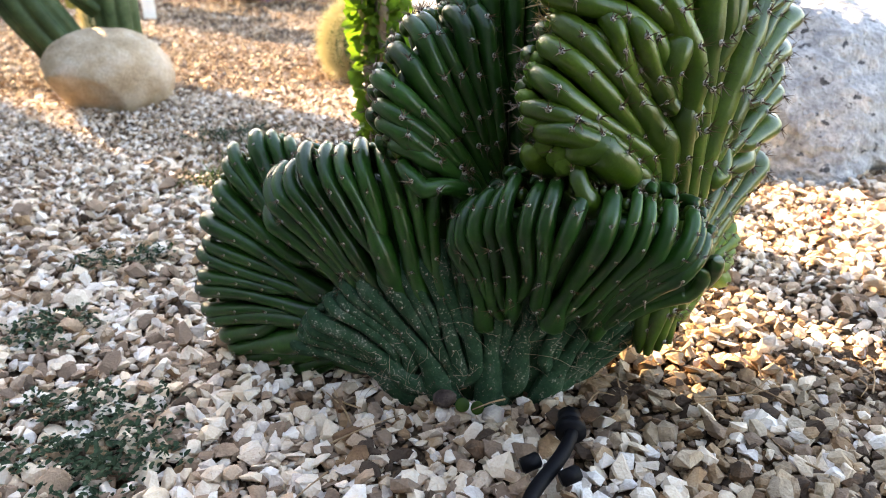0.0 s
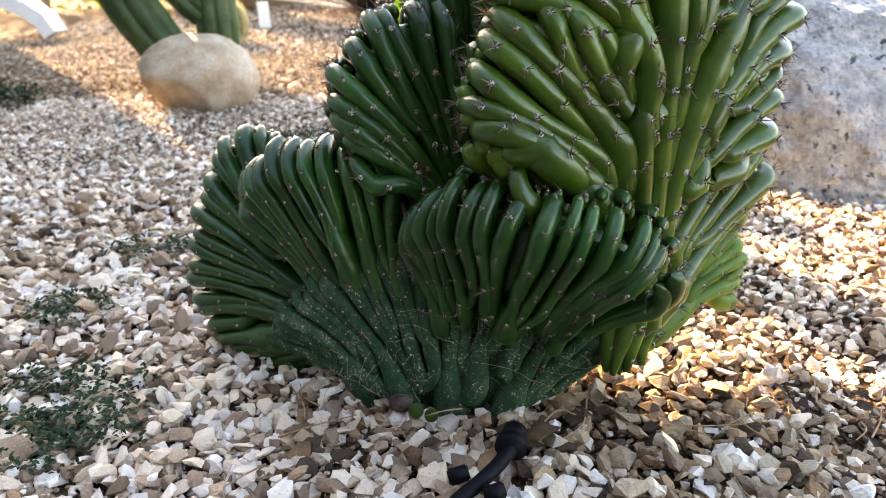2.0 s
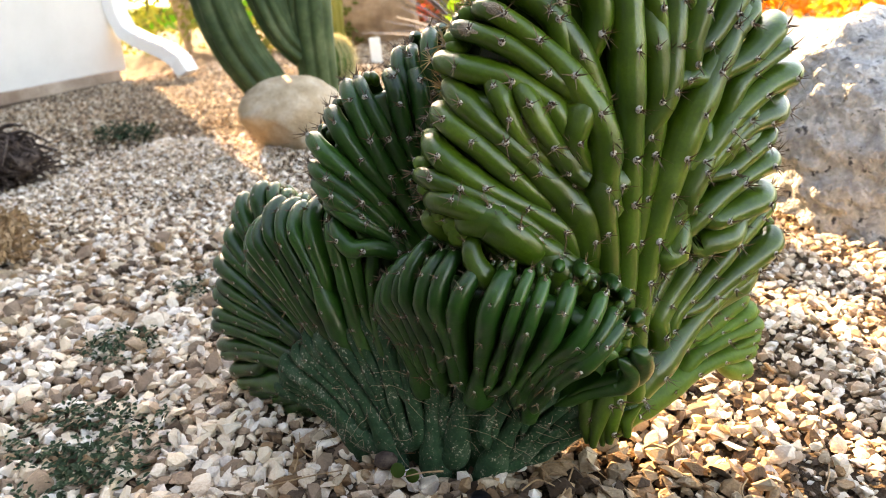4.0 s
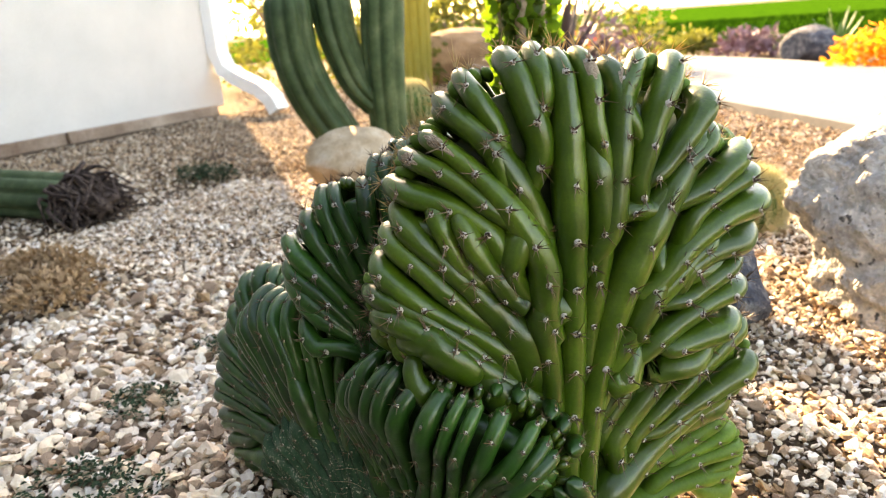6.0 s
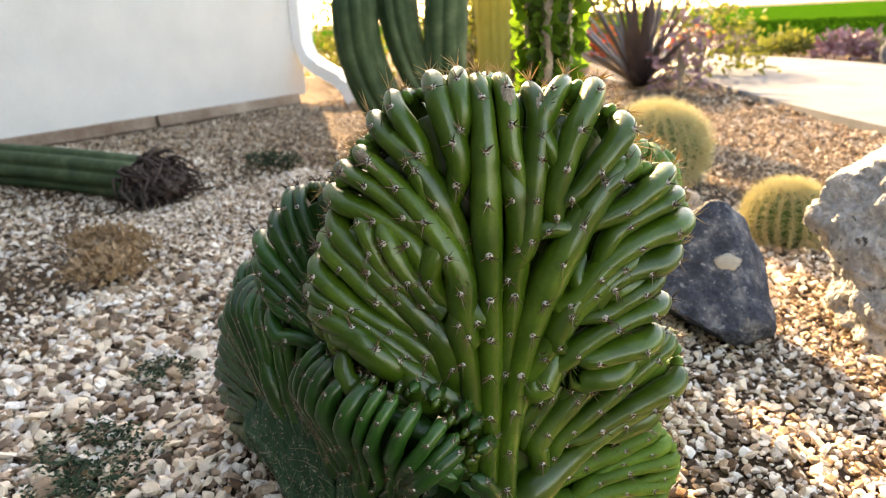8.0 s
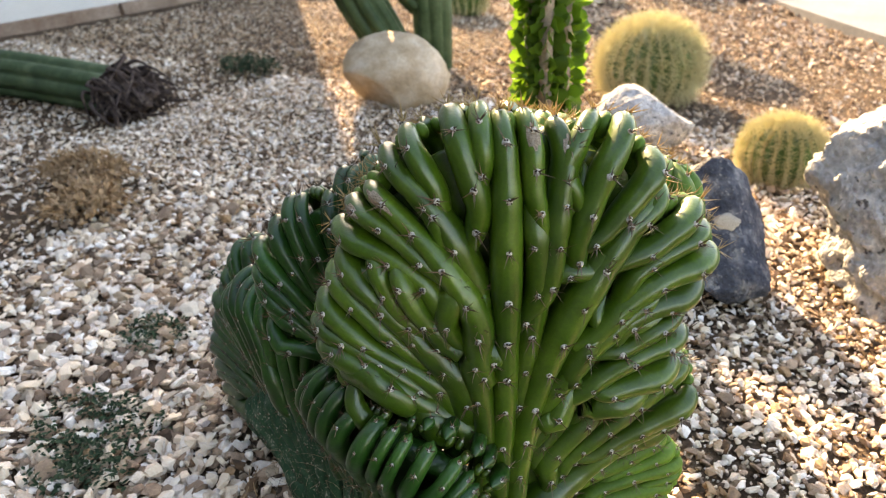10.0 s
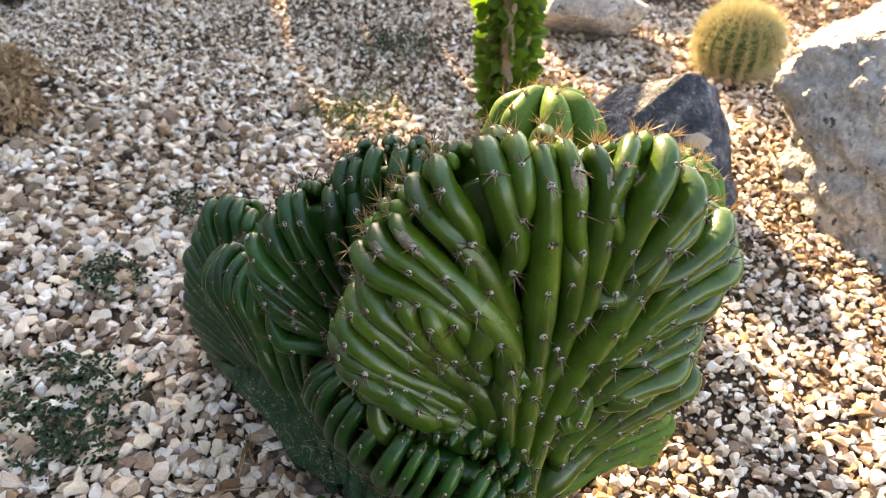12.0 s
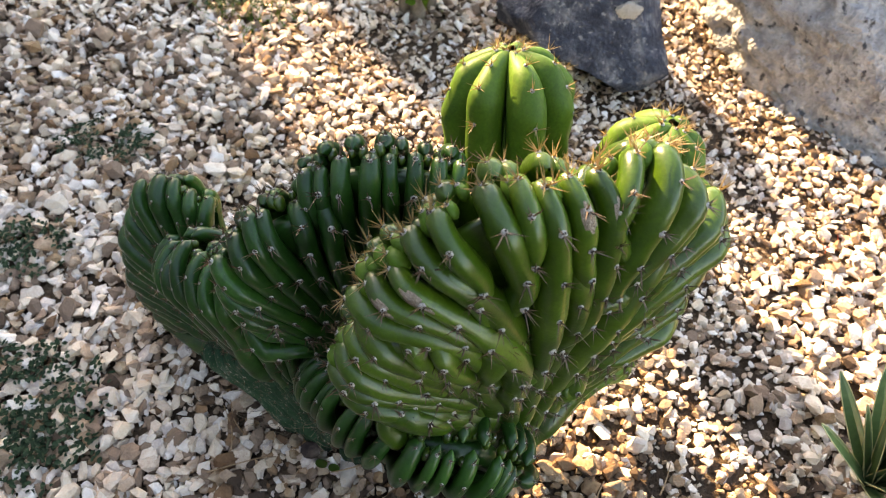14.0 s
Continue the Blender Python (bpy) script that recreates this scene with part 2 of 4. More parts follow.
def spine_tris(soup, base, direction, length, width, rng):
    """A three-sided thin cone."""
    d = unit(direction)
    a = unit(np.cross(d, [0.3, 0.5, 0.8]))
    b = np.cross(d, a)
    ang = np.array([0, 2.1, 4.2])
    ring = base + width * (np.cos(ang)[:, None] * a + np.sin(ang)[:, None] * b)
    soup.add(np.vstack([ring, base + d * length]), [(0, 1, 3), (1, 2, 3), (2, 0, 3)])


def dome_tris(soup, base, direction, r, h, sides=7):
    d = unit(direction)
    a = unit(np.cross(d, [0.3, 0.5, 0.8]))
    b = np.cross(d, a)
    ang = np.arange(sides) * 2 * math.pi / sides
    c, s = np.cos(ang)[:, None], np.sin(ang)[:, None]
    r0 = base + r * (c * a + s * b) - d * h * 0.3
    r1 = base + 0.7 * r * (c * a + s * b) + d * h * 0.7
    v = np.vstack([r0, r1, base + d * h])
    f = []
    for k in range(sides):
        k2 = (k + 1) % sides
        f += [(k, k2, sides + k2), (k, sides + k2, sides + k), (sides + k, sides + k2, 2 * sides)]
    soup.add(v, f)


def areole(felt, dark, spines, gold, p, out, rng, size=1.0, golden=False):
    dome_tris(felt, p, out, 0.0021 * size, 0.0011 * size)
    a = unit(np.cross(out, rng.normal(size=3)))
    b = np.cross(out, a)
    for k in range(3):
        th = rng.uniform(0, 6.28)
        q = p + out * 0.0008 * size + 0.0011 * size * (math.cos(th) * a + math.sin(th) * b)
        dome_tris(dark, q, out, 0.00055 * size, 0.0006 * size, 5)
    for k in range(rng.integers(6, 9) if golden else rng.integers(5, 8)):
        th = rng.uniform(0, 6.28)
        d = out * rng.uniform(0.35, 1.0) + (math.cos(th) * a + math.sin(th) * b) * rng.uniform(0.4, 0.9)
        ln = size * rng.uniform(0.0055, 0.0115) * (1.3 if golden else 1.0)
        spine_tris(gold if golden else spines, p, d, ln, (0.00052 if golden else 0.0005) * size, rng)


# ---- the crested cactus ----
def crest_fan(parent, roots, crest, n, half=(0.02, 0.024), front=(0, -1, 0), axis=(0, 0, 1), bend=0.5, seed=0, mat="skin",
              births=(0.12, 0.34, 0.6), fat=0.485, back_to=0.35, golden=None, name="crest_lobe", label="", spacing=0.037, start=0.0, plump=(1.1, 1.75), size=1.1, scars=(), thin=0.0045, even=0.36, core=0.66, widest=0.019, via=None, inset=(0.013, 0.0), bulge=0.0, splay=0.25, swell=1.0):
    """One fan of the crest: ribs that leave the root together, fork on their way and turn over the crest."""
    rng = np.random.default_rng(seed)
    front = unit(front)
    axis = unit(axis)
    si = np.arange(n) / (n - 1) + rng.uniform(-even, even, n) / (n - 1)
    si = np.clip(si, 0, 1)
    birth = np.zeros(n)
    par = np.arange(n)
    for i in range(n):
        if i % 2 == 1:
            birth[i] = births[2] + rng.uniform(-0.16, 0.14)
            par[i] = i - 1 if (rng.random() < 0.5 or i + 1 >= n) else i + 1
        elif i % 4 == 2:
            birth[i] = births[1] + rng.uniform(-0.12, 0.12)
            par[i] = i - 2 if (rng.random() < 0.5 or i + 2 >= n) else i + 2
        elif i % 8 == 4:
            birth[i] = max(0.02, births[0] + rng.uniform(-0.06, 0.08))
            par[i] = i - 4 if (rng.random() < 0.5 or i + 4 >= n) else i + 4
    lift = rng.uniform(-0.006, 0.005, n)
    girth = rng.uniform(0.86, 1.1, n)
    wig = rng.uniform(0, 6.28, n)

    def mid(s, v):
        R, C = spline(roots, s), spline(crest, s)
        C = C - unit(C - R) * inset[0] - front * inset[1]
        d = np.linalg.norm(C - R, axis=1, keepdims=True)
        K = R + d * bend * unit(0.75 * axis + 0.25 * unit(C - R))
        if via is not None:
            K = 0.1 * K + 0.9 * (np.asarray(via) + splay * (C - spline(crest, [0.5])[0]))
        v = v[:, None]
        return (1 - v) ** 2 * R + 2 * v * (1 - v) * K + v * v * C + front * bulge * 4 * v * v * (1 - v)

    def normal(s, v):
        e = 0.03
        a = mid(np.clip(s + e, 0, 1), v) - mid(np.clip(s - e, 0, 1), v)
        b = mid(s, np.clip(v + e, 0, 1)) - mid(s, np.clip(v - e, 0, 1))
        c = unit(np.cross(a, b))
        return c * np.where((c @ front) < 0, -1, 1)[:, None]

    def s_of(i, v):
        if birth[i] <= 0:
            return np.full_like(v, si[i])
        w = smooth01((v - birth[i]) / 0.22)
        return si[i] * w + s_of(par[i], v) * (1 - w)

    NV = 36
    vf = np.linspace(start, 1, NV)
    S = np.array([s_of(i, vf) + 0.16 / n * np.sin(vf * 8 + wig[i]) * smooth01(vf * 3) for i in range(n)])
    P = np.array([mid(S[i], vf) for i in range(n)])
    settled = vf[None] >= np.where(birth > 0, birth + 0.15, -1.0)[:, None]
    settled[:, -1] = True
    rad = np.zeros((n, NV))
    for k in range(NV):
        ids = [i for i in np.argsort(S[:, k], kind="stable") if settled[i, k]]
        for q, i in enumerate(ids):
            ds = [np.linalg.norm(P[i, k] - P[ids[q + o], k]) for o in (-1, 1) if 0 <= q + o < len(ids)]
            rad[i, k] = np.mean(ds) * fat if ds else 0.011
    for i in range(n):
        k = int(np.argmax(settled[i]))
        rad[i, :k] = rad[i, k]
    body, felt, dark, spines, gold, cork = Soup(), Soup(), Soup(), Soup(), Soup(), []
    ribs = []
    th = np.linspace(0, math.pi, 12)[1:-1]
    arc = np.linspace(0, 1.5, 9)[1:]
    gap = 0.5 / n
    for i in range(n):
        for side in (1, -1):
            k0 = max(0, int(np.searchsorted(vf, birth[i] - 0.01)))
            if side < 0:
                k0 = max(k0, int(np.searchsorted(vf, back_to)))
            k0 = min(k0, NV - 8)
            vv = vf[k0:]
            ss = np.clip(S[i, k0:] + (0 if side > 0 else gap), 0, 1)
            m, nn = mid(ss, vv), normal(ss, vv) * side
            h = half[0] + (half[1] - half[0]) * vv**swell
            r = np.clip(rad[i, k0:], thin, widest)
            r = girth[i] * np.convolve(np.r_[[r[0]] * 5, r, [r[-1]] * 5], np.ones(11) / 11, "valid")
            if birth[i] > 0:
                r = r * (0.35 + 0.65 * smooth01((vv - vv[0]) / 0.18))
            t1, n1, hh = unit(m[-1] - m[-2]), nn[-1], h[-1]
            reach = np.clip(1.0 + lift[i] / hh * side, 0.6, 1.4)
            top = m[-1] + n1 * hh * np.cos(arc)[:, None] + t1 * hh * reach * np.sin(arc)[:, None]
            ot = n1 * np.cos(arc)[:, None] + t1 * np.sin(arc)[:, None]
            path = np.vstack([m + nn * h[:, None], top]) + rng.normal(size=3) * 0.0012
            out = np.vstack([nn, ot])
            rr = np.r_[r, r[-1] * (1 - 0.12 * arc)]
            L = np.r_[0, np.cumsum(np.linalg.norm(np.diff(path, axis=0), axis=1))]
            off = rng.uniform(0, spacing)
            rr = rr * (1 + 0.03 * np.cos(2 * math.pi * (L - off) / spacing))
            rem = L[-1] - L
            tip = np.sqrt(np.clip(1 - (1 - np.clip(rem / (1.1 * rr), 0, 1)) ** 2, 0.02, 1))
            first = np.clip(0.3 + np.arange(len(path)) / 4.0, 0, 1)
            ends = tip * first
            pl = plump[0] + (plump[1] - plump[0]) * smooth01(np.r_[vv, np.ones(len(arc))] * 1.3)
            pl = pl * np.r_[np.ones(len(vv)), 1 - 0.25 * arc / 1.5]
            v, f = sweep(path, out, rr * ends, rr * ends * pl, 14)
            ribs.append((v, f))
            for q, c0, c1 in scars if side > 0 else ():
                if q == i:
                    k1, k3 = int(np.searchsorted(L, L[-1] - c1)), int(np.searchsorted(L, L[-1] - c0))
                    k3 = max(k3, k1 + 3)
                    cen = path[k1:k3, None]
                    g = cen + (v.reshape(len(path), 14, 3)[k1:k3, 1:7] - cen) * 1.03
                    mean = g.mean(1, keepdims=True)
                    wave = np.sin(np.linspace(0.25, 2.9, k3 - k1))[:, None, None] * rng.uniform(0.75, 1.0, (k3 - k1, 1, 1))
                    g = mean + (g - mean) * wave
                    g = cen + unit(g - cen) * np.linalg.norm(v.reshape(len(path), 14, 3)[k1:k3, 1:7] - cen, axis=-1, keepdims=True) * 1.02
                    g[[0, -1]] = cen[[0, -1]] + (g[[0, -1]] - cen[[0, -1]]) * 0.95
                    g[:, [0, -1]] = cen + (g[:, [0, -1]] - cen) * 0.95
                    ii, jj = np.meshgrid(np.arange(k3 - k1 - 1), np.arange(5), indexing="ij")
                    cork.append((g.reshape(-1, 3), np.stack([ii * 6 + jj, ii * 6 + jj + 1, ii * 6 + jj + 7, ii * 6 + jj + 6], -1).reshape(-1, 4)))
            pos = L[-1] - rng.uniform(0.006, 0.012)
            while pos > 0.012:
                kk = min(len(path) - 2, max(1, int(np.searchsorted(L, pos))))
                u = (pos - L[kk - 1]) / max(1e-6, L[kk] - L[kk - 1])
                cpt = path[kk - 1] * (1 - u) + path[kk] * u
                o = unit(out[kk])
                is_gold = golden is not None and L[-1] - pos < golden
                areole(felt, dark, spines, gold, cpt + o * rr[kk] * ends[kk] * pl[kk] * 0.98, o, rng, size * rng.uniform(0.8, 1.2), is_gold)
                pos -= spacing * rng.uniform(0.8, 1.15) * (0.62 if L[-1] - pos < 0.03 else 1.0)
    # young tubercles crowded along the growing crest
    buds = Soup()
    ball = [(math.cos(a) * math.cos(e), math.sin(a) * math.cos(e), math.sin(e)) for e in np.linspace(-1.57, 1.57, 7) for a in np.arange(8) * math.pi / 4]
    ball = np.array(ball)
    bi, bj = np.meshgrid(np.arange(6), np.arange(8), indexing="ij")
    bf = np.stack([bi * 8 + bj, bi * 8 + (bj + 1) % 8, bi * 8 + 8 + (bj + 1) % 8, bi * 8 + 8 + bj], -1).reshape(-1, 4)
    for q in range(2 * n):
        s = np.array([(q + rng.uniform(0.2, 0.8)) / (2 * n)])
        one = np.ones(1)
        p, nn = mid(s, one)[0], normal(s, one)[0]
        t1 = unit(p - mid(s, one * 0.96)[0])
        sd = unit(np.cross(t1, nn))
        x = rng.uniform(-0.4, 0.4)
        p = p + nn * x * half[1] + t1 * half[1] * (rng.uniform(0.8, 1.0) - 0.4 * abs(x))
        d = (0.0045 + 0.004 * rng.random()) * (0.8 + 0.3 * size) * (0.6 if mat == "skin_dark" else 1.0)
        buds.add(p + ball[:, :1] * d * 0.85 * sd + ball[:, 1:2] * d * 1.5 * nn + ball[:, 2:] * d * 1.2 * t1, bf)
        o = unit(t1 + nn * x)
        areole(felt, dark, spines, gold, p + o * d * 1.15, o, rng, size * 0.8, golden is not None)
    # fleshy core between the ribs
    sc = np.linspace(0, 1, 2 * n)
    rows = []
    for s in sc:
        sv = np.full(NV, s)
        m, nn = mid(sv, vf), normal(sv, vf)
        h = (half[0] + (half[1] - half[0]) * vf**swell) * core
        t1 = unit(m[-1] - m[-2])
        top = m[-1] + nn[-1] * h[-1] * np.cos(th)[:, None] + t1 * h[-1] * 0.7 * np.sin(th)[:, None]
        rows.append(np.vstack([m + nn * h[:, None], top, (m - nn * h[:, None])[::-1]]))
    g = np.array(rows)
    a, b = g.shape[:2]
    i, j = np.meshgrid(np.arange(a - 1), np.arange(b - 1), indexing="ij")
    body.add(g.reshape(-1, 3), np.stack([i * b + j, (i + 1) * b + j, (i + 1) * b + j + 1, i * b + j + 1], -1).reshape(-1, 4))
    lobe = body.ob(name, MAT[mat], parent, True, label)
    # Paler skin than the ribs on green lobes: light on the crest as colour.
    tagged(buds.ob("crest_growth", MAT[{"skin_dark": "skin", "skin": "skin_young"}.get(mat, mat)], lobe, True, "small young tubercles"), kind="stuff")
    for v, f in ribs:
        mesh_ob("rib", v, f, MAT[mat], lobe, True)
    tagged(felt.ob("areole_wool", MAT["felt"], lobe, True, "pale woolly areoles"), kind="stuff")
    tagged(dark.ob("spine_base_cover", MAT["dark"], lobe), kind="stuff")
    tagged(spines.ob("spine_cover", MAT["spine"], lobe, False, "short brown spines"), kind="stuff")
    if gold.n:
        tagged(gold.ob("golden_spine_cover", MAT["spine_gold"], lobe, False, "longer golden spines"), kind="stuff")
    for v, f in cork:
        mesh_ob("scar", v, f, MAT["scar"], lobe, True, "pale corky scar")
    return lobe


def rib_column(parent, base, top, radius, ribs, mat, name="column_stem", label="", seed=0, depth=0.22, path=None, areoles=True, golden=0.032, round_top=0.9, taper=0.8):
    """A ribbed column along a path with a domed tip."""
    rng = np.random.default_rng(seed)
    pts = spline(path if path is not None else [base, (np.array(base) + np.array(top)) / 2, top], np.linspace(0, 1, 26))
    L = np.r_[0, np.cumsum(np.linalg.norm(np.diff(pts, axis=0), axis=1))]
    rem = L[-1] - L
    dome = np.sqrt(np.clip(1 - (1 - np.clip(rem / (radius * round_top), 0, 1)) ** 2, 0, 1))
    prof = radius * (taper + (1 - taper) * np.clip(L / (L[-1] * 0.5), 0, 1)) * dome
    sides = ribs * 8
    tan = unit(np.gradient(pts, axis=0))
    ref = np.array([1.0, 0.02, 0.0]) if abs(tan[0, 0]) < 0.8 else np.array([0.0, 1.0, 0.05])
    a = unit(np.cross(tan, np.cross(ref, tan)))
    b = np.cross(tan, a)
    ang = np.arange(sides) * 2 * math.pi / sides
    w = np.abs(np.cos(ang * ribs / 2)) ** 0.55
    shape = 1 - depth * (1 - w)
    ring = pts[:, None] + (np.cos(ang) * shape)[None, :, None] * a[:, None] * prof[:, None, None] + (np.sin(ang) * shape)[None, :, None] * b[:, None] * prof[:, None, None]
    n = len(pts)
    i, j = np.meshgrid(np.arange(n - 1), np.arange(sides), indexing="ij")
    j2 = (j + 1) % sides
    f = np.stack([i * sides + j, i * sides + j2, (i + 1) * sides + j2, (i + 1) * sides + j], -1).reshape(-1, 4)
    stem = mesh_ob(name, ring.reshape(-1, 3), f, MAT[mat], parent, True, label)
    if areoles:
        felt, dark, spines, gold = Soup(), Soup(), Soup(), Soup()
        for q in range(ribs):
            th = q * 2 * math.pi / ribs
            pos = L[-1] - 0.004 - rng.uniform(0, 0.01)
            while pos > 0.02:
                k = min(n - 1, int(np.searchsorted(L, pos)))
                d = math.cos(th) * a[k] + math.sin(th) * b[k]
                up = (1 - dome[k])
                areole(felt, dark, spines, gold, pts[k] + d * prof[k], unit(d + tan[k] * up * 1.2), rng, rng.uniform(1.0, 1.3), L[-1] - pos < golden)
                pos -= rng.uniform(0.022, 0.034) * (0.5 if L[-1] - pos < golden else 1.2)
        tagged(felt.ob("areole_wool", MAT["felt"], stem, True, "pale woolly areoles"), kind="stuff")
        tagged(dark.ob("spine_base_cover", MAT["dark"], stem), kind="stuff")
        if spines.n:
            tagged(spines.ob("spine_cover", MAT["spine"], stem, False), kind="stuff")
        if gold.n:
            tagged(gold.ob("golden_spine_cover", MAT["spine_gold"], stem, False), kind="stuff")
    return stem


cactus = empty("crested_cactus", Matrix(), "green crested cactus with fan-shaped ribbed lobes growing in gravel", "cactus")
MAIN_FRONT = (0.56, -0.83, 0.05)
# filling stem of the broad main fan
crest_fan(cactus, [(0.180, 0.668, 0.05), (0.194, 0.676, 0.045), (0.208, 0.686, 0.05)],
          [(0.202, 0.686, 0.330), (0.216, 0.694, 0.345), (0.230, 0.704, 0.330)],
          3, (0.012, 0.004), MAIN_FRONT, (0.02, 0.03, 1), 0.5, 2, "skin", (0.02, 0.02, 0.02), thin=0.009, back_to=0.2, size=1.4, plump=(1.1, 1.1))
# its branches climb together, then part: upper left, top left, top, top right, right, low right, low left whorl
BRANCH = dict(mat="skin", births=(0.40, 0.52, 0.68), fat=0.48, thin=0.0085, size=1.45, even=0.16, widest=0.0165, core=0.15, plump=(1.2, 1.45), swell=1.7)
MAIN = dict(BRANCH, front=MAIN_FRONT, inset=(0.023, 0.026), axis=(0, 0, 1))
crest_fan(cactus, [(0.183, 0.664, 0.05), (0.186, 0.666, 0.05)],
          [(0.131, 0.625, 0.380), (0.121, 0.620, 0.403), (0.124, 0.622, 0.427), (0.136, 0.628, 0.446), (0.156, 0.640, 0.458)],
          6, (0.016, 0.026), seed=3, golden=0.014, via=(0.236, 0.698, 0.370), splay=0.15, bulge=0.026,
          scars=((1, 0.014, 0.034), (3, 0.018, 0.040), (4, 0.020, 0.056)), label="upper left branch of the broad green fan", **MAIN)
crest_fan(cactus, [(0.205, 0.684, 0.20), (0.208, 0.686, 0.20)],
          [(0.152, 0.638, 0.462), (0.164, 0.644, 0.480), (0.182, 0.655, 0.488), (0.205, 0.668, 0.491)],
          4, (0.012, 0.027), seed=4, golden=0.018, via=(0.216, 0.688, 0.385), bulge=0.014, label="top left branch of the broad green fan", **MAIN)
crest_fan(cactus, [(0.197, 0.676, 0.05), (0.200, 0.678, 0.05)],
          [(0.212, 0.671, 0.491), (0.229, 0.682, 0.486), (0.244, 0.693, 0.473), (0.252, 0.700, 0.450)],
          4, (0.018, 0.027), seed=21, golden=0.018, via=(0.228, 0.694, 0.335), bulge=0.014,
          scars=((1, 0.020, 0.046), (2, 0.016, 0.050)), label="top of the broad green fan with golden-spined crest", **MAIN)
crest_fan(cactus, [(0.216, 0.690, 0.21), (0.219, 0.692, 0.21)],
          [(0.255, 0.704, 0.460), (0.267, 0.712, 0.479), (0.285, 0.725, 0.477), (0.300, 0.738, 0.461), (0.304, 0.744, 0.436)],
          5, (0.012, 0.027), seed=6, golden=0.018, via=(0.238, 0.702, 0.385), bulge=0.014, label="top right branch of the broad green fan", **MAIN)
crest_fan(cactus, [(0.212, 0.688, 0.05), (0.209, 0.686, 0.05)],
          [(0.308, 0.746, 0.416), (0.323, 0.758, 0.418), (0.339, 0.773, 0.402), (0.344, 0.778, 0.381), (0.336, 0.770, 0.361), (0.316, 0.752, 0.348)],
          6, (0.016, 0.024), seed=12, golden=0.014, via=(0.222, 0.694, 0.345), bulge=0.012, label="right branch of the broad green fan", **MAIN)
crest_fan(cactus, [(0.214, 0.688, 0.12), (0.211, 0.686, 0.11)],
          [(0.312, 0.748, 0.340), (0.326, 0.758, 0.326), (0.333, 0.765, 0.304), (0.330, 0.760, 0.279), (0.320, 0.750, 0.260), (0.294, 0.732, 0.252)],
          6, (0.012, 0.021), seed=8, via=(0.230, 0.698, 0.262), bulge=0.010, label="low right branch of the broad green fan", **dict(MAIN, inset=(0.02, 0.02)))
crest_fan(cactus, [(0.208, 0.684, 0.29), (0.200, 0.676, 0.23), (0.190, 0.666, 0.17)],
          [(0.178, 0.650, 0.350), (0.152, 0.636, 0.378), (0.120, 0.634, 0.386), (0.096, 0.632, 0.377), (0.080, 0.626, 0.350), (0.073, 0.618, 0.319), (0.078, 0.610, 0.296), (0.096, 0.602, 0.276), (0.120, 0.602, 0.262)],
          11, (0.012, 0.024), seed=5, bend=0.5, bulge=0.012, label="low left whorl of the broad green fan", **dict(BRANCH, plump=(1.2, 1.35), axis=(-0.5, -0.3, 0.7), births=(0.05, 0.2, 0.42), fat=0.51, widest=0.02, front=(0.2, -0.97, 0.1), inset=(0.019, 0.002)))
# two fans low behind the stem
crest_fan(cactus, [(0.195, 0.680, 0.09), (0.215, 0.692, 0.075)],
          [(0.240, 0.728, 0.242), (0.266, 0.750, 0.245), (0.294, 0.770, 0.249), (0.320, 0.792, 0.255), (0.337, 0.804, 0.242), (0.343, 0.808, 0.219), (0.330, 0.798, 0.196), (0.302, 0.778, 0.180)],
          11, (0.012, 0.019), MAIN_FRONT, (0.3, 0.25, 1), 0.5, 7, "skin", (0.2, 0.36, 0.56), fat=0.53, thin=0.006, inset=(0.018, 0.012), via=(0.238, 0.718, 0.165), splay=0.4, plump=(1.1, 1.2), core=0.4, size=1.3, even=0.2)
crest_fan(cactus, [(0.15, 0.69, 0.06), (0.19, 0.70, 0.04)],
          [(0.262, 0.785, 0.150), (0.292, 0.812, 0.151), (0.316, 0.830, 0.128), (0.328, 0.838, 0.092), (0.320, 0.834, 0.058)],
          10, (0.012, 0.016), MAIN_FRONT, (0.7, 0.35, 0.6), 0.5, 9, "skin_young", (0.3, 0.46, 0.64), fat=0.53, thin=0.006, plump=(1.1, 1.2), core=0.4)
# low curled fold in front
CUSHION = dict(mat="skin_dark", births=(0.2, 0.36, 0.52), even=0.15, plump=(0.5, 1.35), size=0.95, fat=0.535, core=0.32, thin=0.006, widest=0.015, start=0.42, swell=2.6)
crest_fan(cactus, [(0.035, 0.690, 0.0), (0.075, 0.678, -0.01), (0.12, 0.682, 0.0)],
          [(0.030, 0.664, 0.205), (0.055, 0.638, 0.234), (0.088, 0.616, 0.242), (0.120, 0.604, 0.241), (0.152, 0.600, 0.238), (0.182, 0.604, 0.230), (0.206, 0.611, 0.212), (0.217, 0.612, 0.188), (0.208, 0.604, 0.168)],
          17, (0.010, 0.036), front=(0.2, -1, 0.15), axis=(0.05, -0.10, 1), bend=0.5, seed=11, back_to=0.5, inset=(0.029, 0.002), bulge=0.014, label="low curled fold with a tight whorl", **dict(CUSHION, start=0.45))
